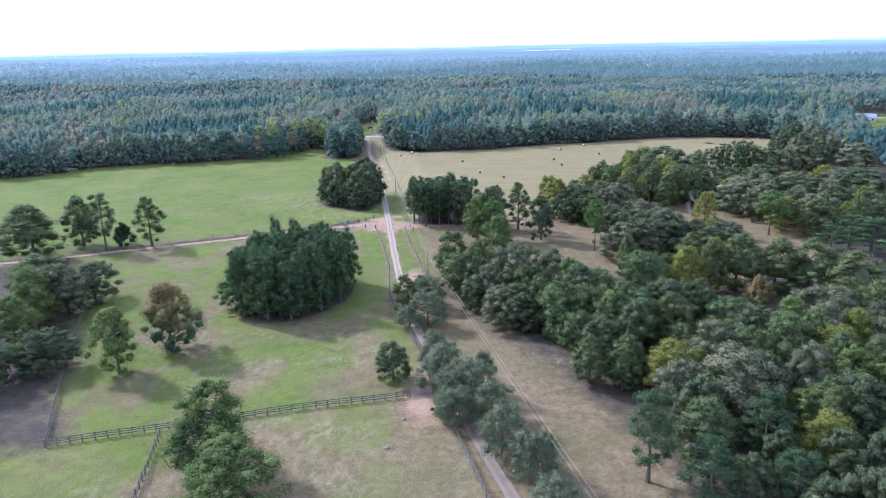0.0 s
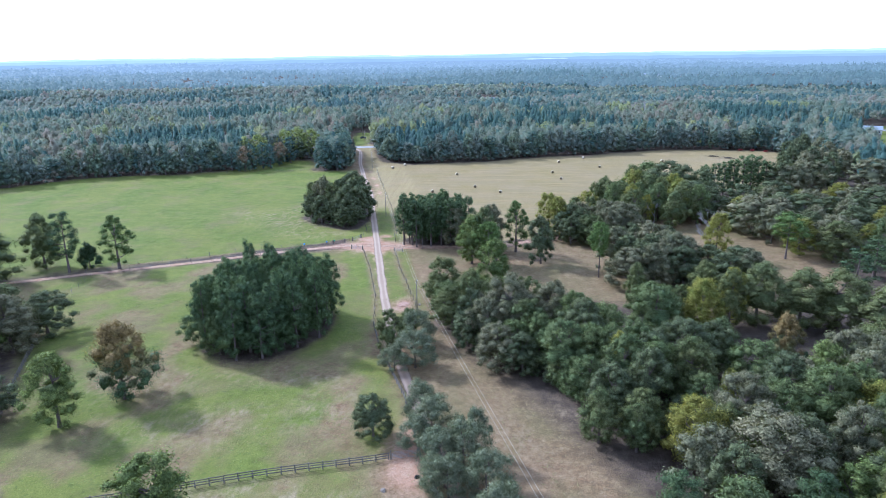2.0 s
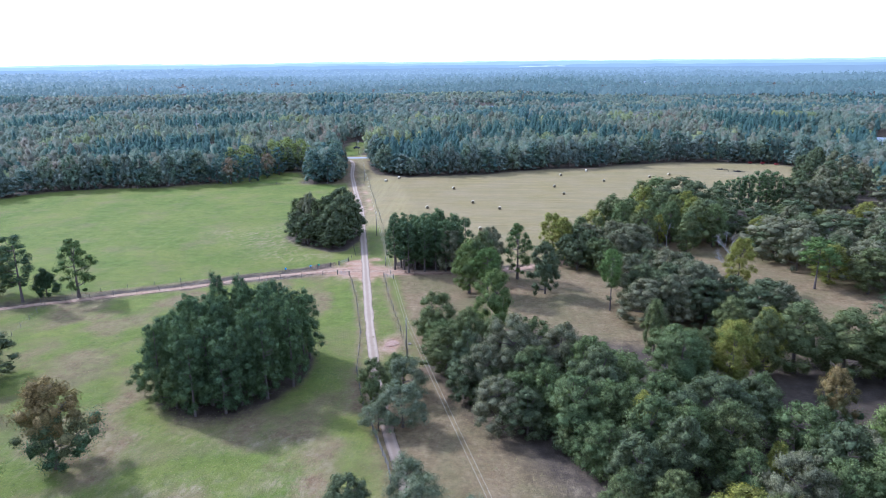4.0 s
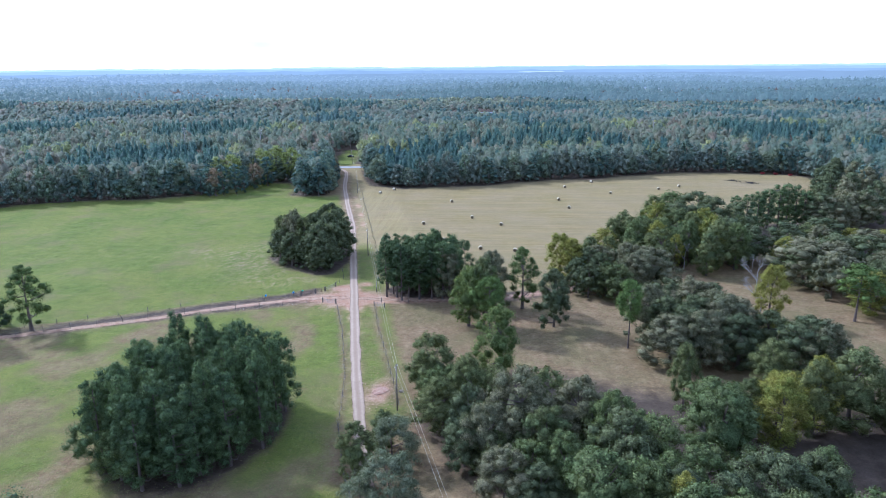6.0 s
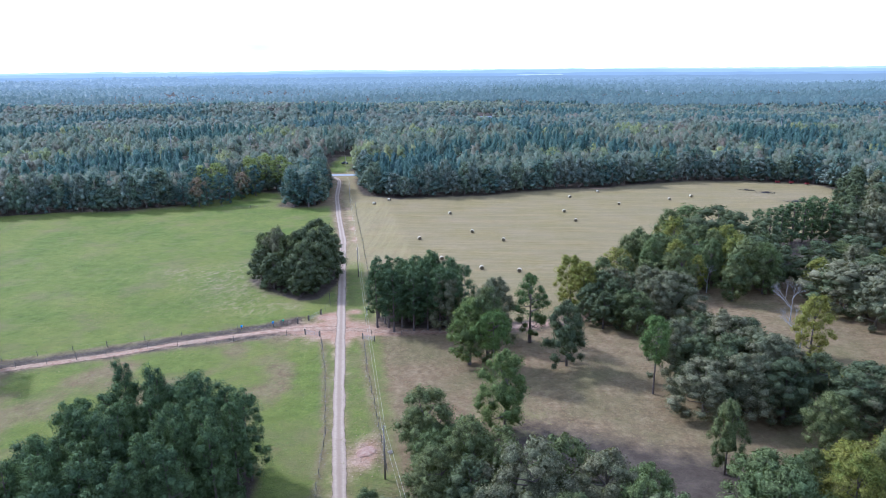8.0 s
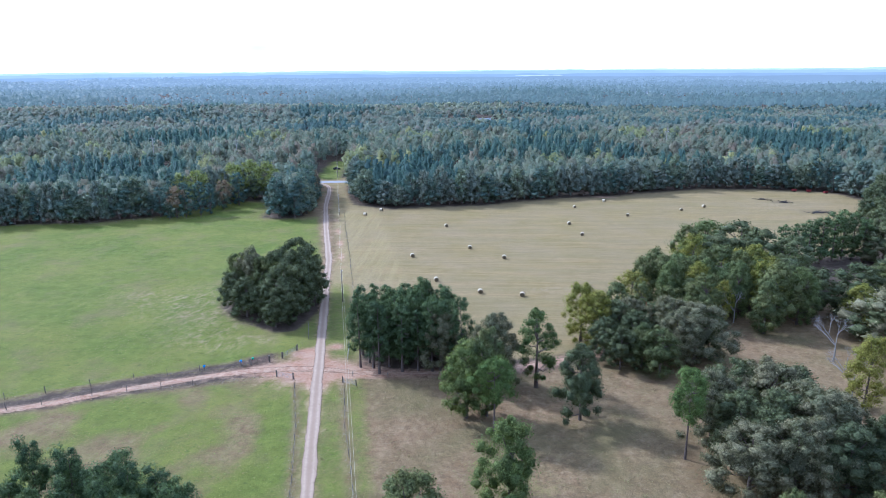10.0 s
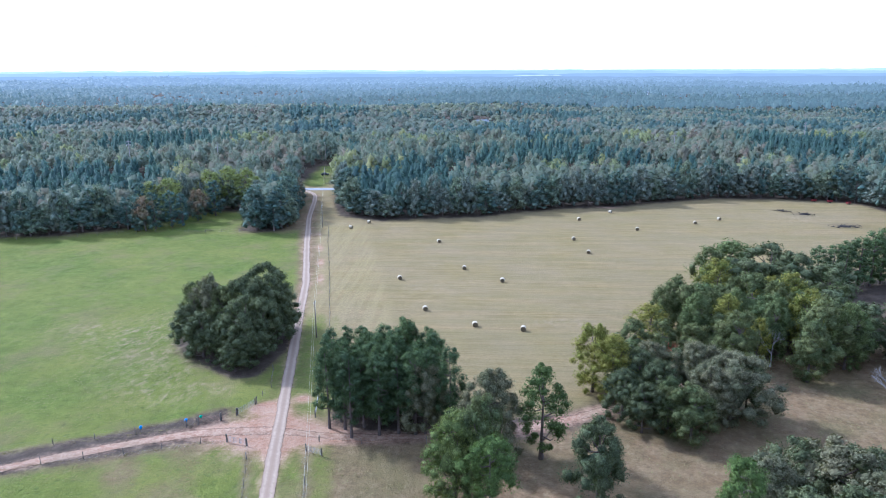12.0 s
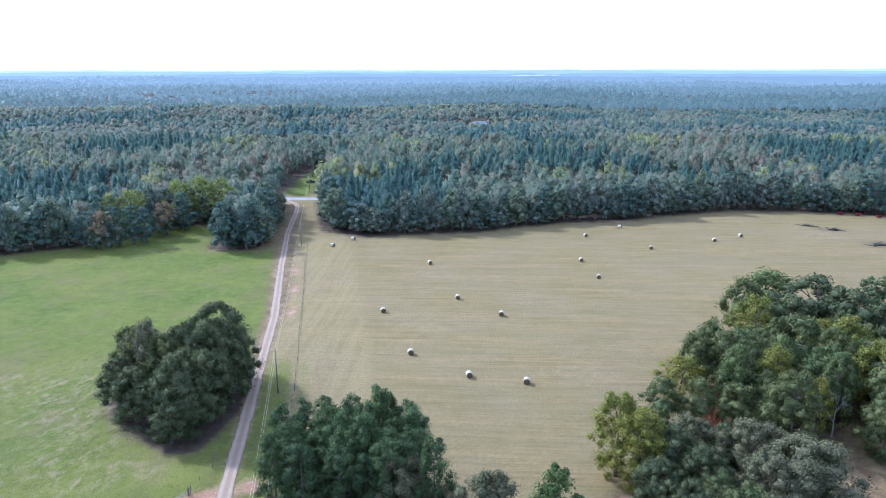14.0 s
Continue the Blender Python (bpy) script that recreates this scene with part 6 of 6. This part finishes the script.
def car(x, y, turn, mat, label):
    """A plain parked estate car."""
    ob = new("car")
    ob.matrix_basis = pose(x, y, float(land(x, y)), 0, 0, turn)
    bm = box((4.4, 1.75, 0.7), 0.14)
    part("body", bm_mesh("body", bm, mat), ob, at=pose(0, 0, 0.68))
    bm = box((2.4, 1.5, 0.62), 0.05)
    for v in bm.verts:
        if v.co.z > 0:
            v.co.x *= 0.76
            v.co.y *= 0.86
    part("cabin", bm_mesh("cabin", bm, DARK_GLASS), ob, at=pose(-0.25, 0, 1.3))
    part("roof", bm_mesh("roof", box((1.75, 1.28, 0.06), 0.02), mat), ob, at=pose(-0.25, 0, 1.64))
    for dx in (-1.4, 1.4):
        for dy in (-0.82, 0.82):
            part("wheel", bm_mesh("wheel", lathe(0.33, 0.33, 0.22, 16, 0.03), RUBBER), ob, at=pose(dx, dy - 0.11, 0.33, -90, 0, 0))
    return tagged(ob, label, "car")


car(-87.0, 297.0, 10, CAR_PAINT, "dark estate car parked on a lawn")


def house(x, y, turn, w, d, h, label, windows=3, roof=None):
    """A gabled house: walls, two roof slopes, gable ends, door and windows with frames."""
    ob = new("house")
    ob.matrix_basis = pose(x, y, float(land(x, y)), 0, 0, turn)
    for dx, dy, s in ((0, -d / 2, (w, 0.2, h)), (0, d / 2, (w, 0.2, h)), (-w / 2, 0, (0.2, d - 0.2, h)), (w / 2, 0, (0.2, d - 0.2, h))):
        part("wall", bm_mesh("wall", box(s, 0.01), WHITE_PAINT), ob, at=pose(dx, dy, h / 2))
    rise = d * 0.3
    slope, lean = math.hypot(d / 2 + 0.5, rise), math.degrees(math.atan2(rise, d / 2 + 0.5))
    for s in (-1, 1):
        part("roof_slope", bm_mesh("roof_slope", box((w + 1.0, slope, 0.18), 0.02), roof or ROOFING), ob, at=pose(0, s * (d / 4 + 0.25), h + rise / 2, -s * lean, 0, 0))
        bm = bmesh.new()
        tri = [bm.verts.new((0, -d / 2, 0)), bm.verts.new((0, d / 2, 0)), bm.verts.new((0, 0, rise))]
        f = bm.faces.new(tri)
        ext = bmesh.ops.extrude_face_region(bm, geom=[f])
        bmesh.ops.translate(bm, vec=(0.2, 0, 0), verts=[q for q in ext["geom"] if isinstance(q, bmesh.types.BMVert)])
        part("gable", bm_mesh("gable", bm, WHITE_PAINT), ob, at=pose(s * (w / 2 - 0.1) - 0.1, 0, h))
    for k in range(windows):
        wx = -w / 2 + w * (k + 0.5) / windows
        win = part("window", bm_mesh("window", box((1.2, 0.06, 1.3), 0.01), DARK_GLASS), ob, at=pose(wx, -d / 2 - 0.12, h * 0.55))
        part("frame", bm_mesh("frame", box((1.4, 0.04, 0.12), 0.01), WHITE_PAINT), win, at=pose(0, -0.02, 0.7))
        part("sill", bm_mesh("sill", box((1.5, 0.12, 0.08), 0.01), WHITE_PAINT), win, at=pose(0, -0.04, -0.7))
    part("door", bm_mesh("door", box((1.0, 0.06, 2.05), 0.01), FENCE_WOOD), ob, at=pose(w * 0.08, -d / 2 - 0.12, 1.03))
    return tagged(ob, label, "house")


house(268.0, 306.0, -25, 13, 8, 3.0, "white-sided house with a grey roof by a lawn", 4)
house(252.0, 296.0, 30, 8, 6, 2.8, "small white outbuilding with a grey roof", 1)
house(5.0, 667.0, 15, 13, 8, 4.2, "white house with blue-grey roof among woods", 4)
house(392.0, 1600.0, -8, 36, 16, 6.5, "long low white farm shed far off among woods", 6)
house(436.0, 1596.0, -8, 26, 14, 6.0, "low white farm shed far off among woods", 4)
house(118.0, 266.0, 5, 9, 7, 2.8, "pale house half hidden in woods", 3)


# ---- grasses and weeds ----
def tufts(name, places, high, mat, label, seed, blades=5, bend=1.3):
    """Grass tufts: a few bent blades each, joined."""
    rng = np.random.default_rng(seed)
    P = np.asarray(places)
    n = len(P)
    base = np.column_stack([P, land(P[:, 0], P[:, 1])])
    h = rng.uniform(0.5, 1.3, (n, blades, 1)) * high
    off = rng.normal(0, 0.16, (n, blades, 2)) * high
    root = base[:, None] + np.concatenate([off, np.zeros((n, blades, 1))], 2)
    lean = rng.normal(0, bend, (n, blades, 2)) * h
    tip = root + np.concatenate([lean, h], 2)
    g = rng.uniform(0, 6.28, (n, blades, 1))
    wide = np.concatenate([np.cos(g), np.sin(g), np.zeros_like(g)], 2) * high * 0.16
    V = np.stack([root - wide, root + wide, tip], 2).reshape(-1, 3)
    F = np.arange(len(V)).reshape(-1, 3)
    L = np.repeat(rng.uniform(0, 1, n), blades * 3)
    return tagged(new(name, mesh_of(name, V, F, mat, L)), label, "grass", kind="stuff")


def beside(lines, per_metre, wide, seed):
    rng = np.random.default_rng(seed)
    out = []
    for line in lines:
        for (x0, y0), (x1, y1) in zip(line, line[1:]):
            k = int(math.hypot(x1 - x0, y1 - y0) * per_metre)
            f = rng.uniform(0, 1, (k, 1))
            out.append(np.array([[x0, y0]]) * (1 - f) + np.array([[x1, y1]]) * f + rng.normal(0, wide, (k, 2)))
    return np.concatenate(out)


def over(poly, count, seed):
    rng = np.random.default_rng(seed)
    q = np.array(poly)
    p = rng.uniform(q.min(0), q.max(0), (count * 3, 2))
    p = p[inside(poly, p[:, 0], p[:, 1])]
    drift = waves(p[:, 0], p[:, 1], seed + 50, 14) + rng.normal(0, 0.6, len(p))
    return p[drift > 0][:count]


tufts("weeds", beside([FENCE_WEST_SIDE, FENCE_EAST_SIDE, FENCE_HAY, FENCE_TRACK_SOUTH, FENCE_TRACK_NORTH], 5, 0.3, 1), 0.17, DRY_GRASS, "tall dry weeds along fence lines", 1, bend=0.5)
tufts("pasture_grass", over(WEST_PASTURE, 7000, 2), 0.14, GREEN_GRASS, "short green pasture grass tufts", 2)
tufts("paddock_grass", over(SOUTH_PADDOCK, 3500, 3), 0.14, GREEN_GRASS, "short green paddock grass tufts", 3)
tufts("tussocks", over(WEST_PASTURE, 5000, 12), 0.15, DRY_GRASS, "pale dry tussocks in grazed pasture", 12)
tufts("tussocks", over(SOUTH_PADDOCK, 3500, 13), 0.15, DRY_GRASS, "pale dry tussocks in grazed paddock", 13)
tufts("tussocks", over([(-110, 18), (-100, 80), (-64, 82), (-52, 36), (-60, 22), (-80, 12)], 3000, 14), 0.15, DRY_GRASS, "pale dry tussocks in green pasture", 14)
tufts("dry_grass", over(CLEARING, 12000, 4), 0.26, DRY_GRASS, "dry tan grass tufts", 4)
tufts("field_grass", over(NORTH_PASTURE, 9000, 5), 0.14, GREEN_GRASS, "green field grass tufts", 5)


def loose_stones(places, small, large, mat, label, seed):
    """Many small angular stones, joined."""
    rng = np.random.default_rng(seed)
    P = np.asarray(places)
    n = len(P)
    r = rng.uniform(small, large, (n, 1, 1)) * np.array([1.0, 1.0, 0.6])
    base = np.column_stack([P, land(P[:, 0], P[:, 1]) + 0.07])
    V = base[:, None] + OCTA_V[None] * r * rng.uniform(0.6, 1.4, (n, 6, 1))
    F = OCTA_F[None] + (np.arange(n) * 6)[:, None, None]
    ob = new("loose_stones", mesh_of("loose_stones", V.reshape(-1, 3), F.reshape(-1, 3), mat))
    return tagged(ob, label, "stones", kind="stuff")


GREY_STONE = two_tone("pale_grey_stone", (0.34, 0.31, 0.27), (0.46, 0.43, 0.38), 2.0, bump=0.4)
PALE_STONE = two_tone("pale_clay_stone", (0.40, 0.26, 0.17), (0.50, 0.37, 0.27), 2.0, bump=0.4)
rng = np.random.default_rng(15)
crossing = np.column_stack([rng.normal(-34, 4.5, 240), rng.normal(18.3, 2.6, 240)])
crossing = crossing[along(DRIVE, crossing[:, 0], crossing[:, 1]) > 1.1]
loose_stones(np.concatenate([crossing, beside([TRACK_WEST[2:]], 2, 1.0, 16), beside([TRACK_EAST[:4]], 2, 0.8, 17)]), 0.03, 0.11, PALE_STONE, "pale stones scattered over red clay", 3)
loose_stones(beside([FENCE_WEST_SIDE, FENCE_EAST_SIDE, FENCE_TRACK_SOUTH[1:]], 7, 0.3, 18), 0.02, 0.07, GREY_STONE, "small grey field stones along fence lines", 4)
loose_stones(np.column_stack([rng.normal(-18.3, 1.6, 260), rng.normal(-31.5, 2.8, 260)]), 0.04, 0.15, PALE_STONE, "clods of pinkish clay and stone round a dug heap", 5)
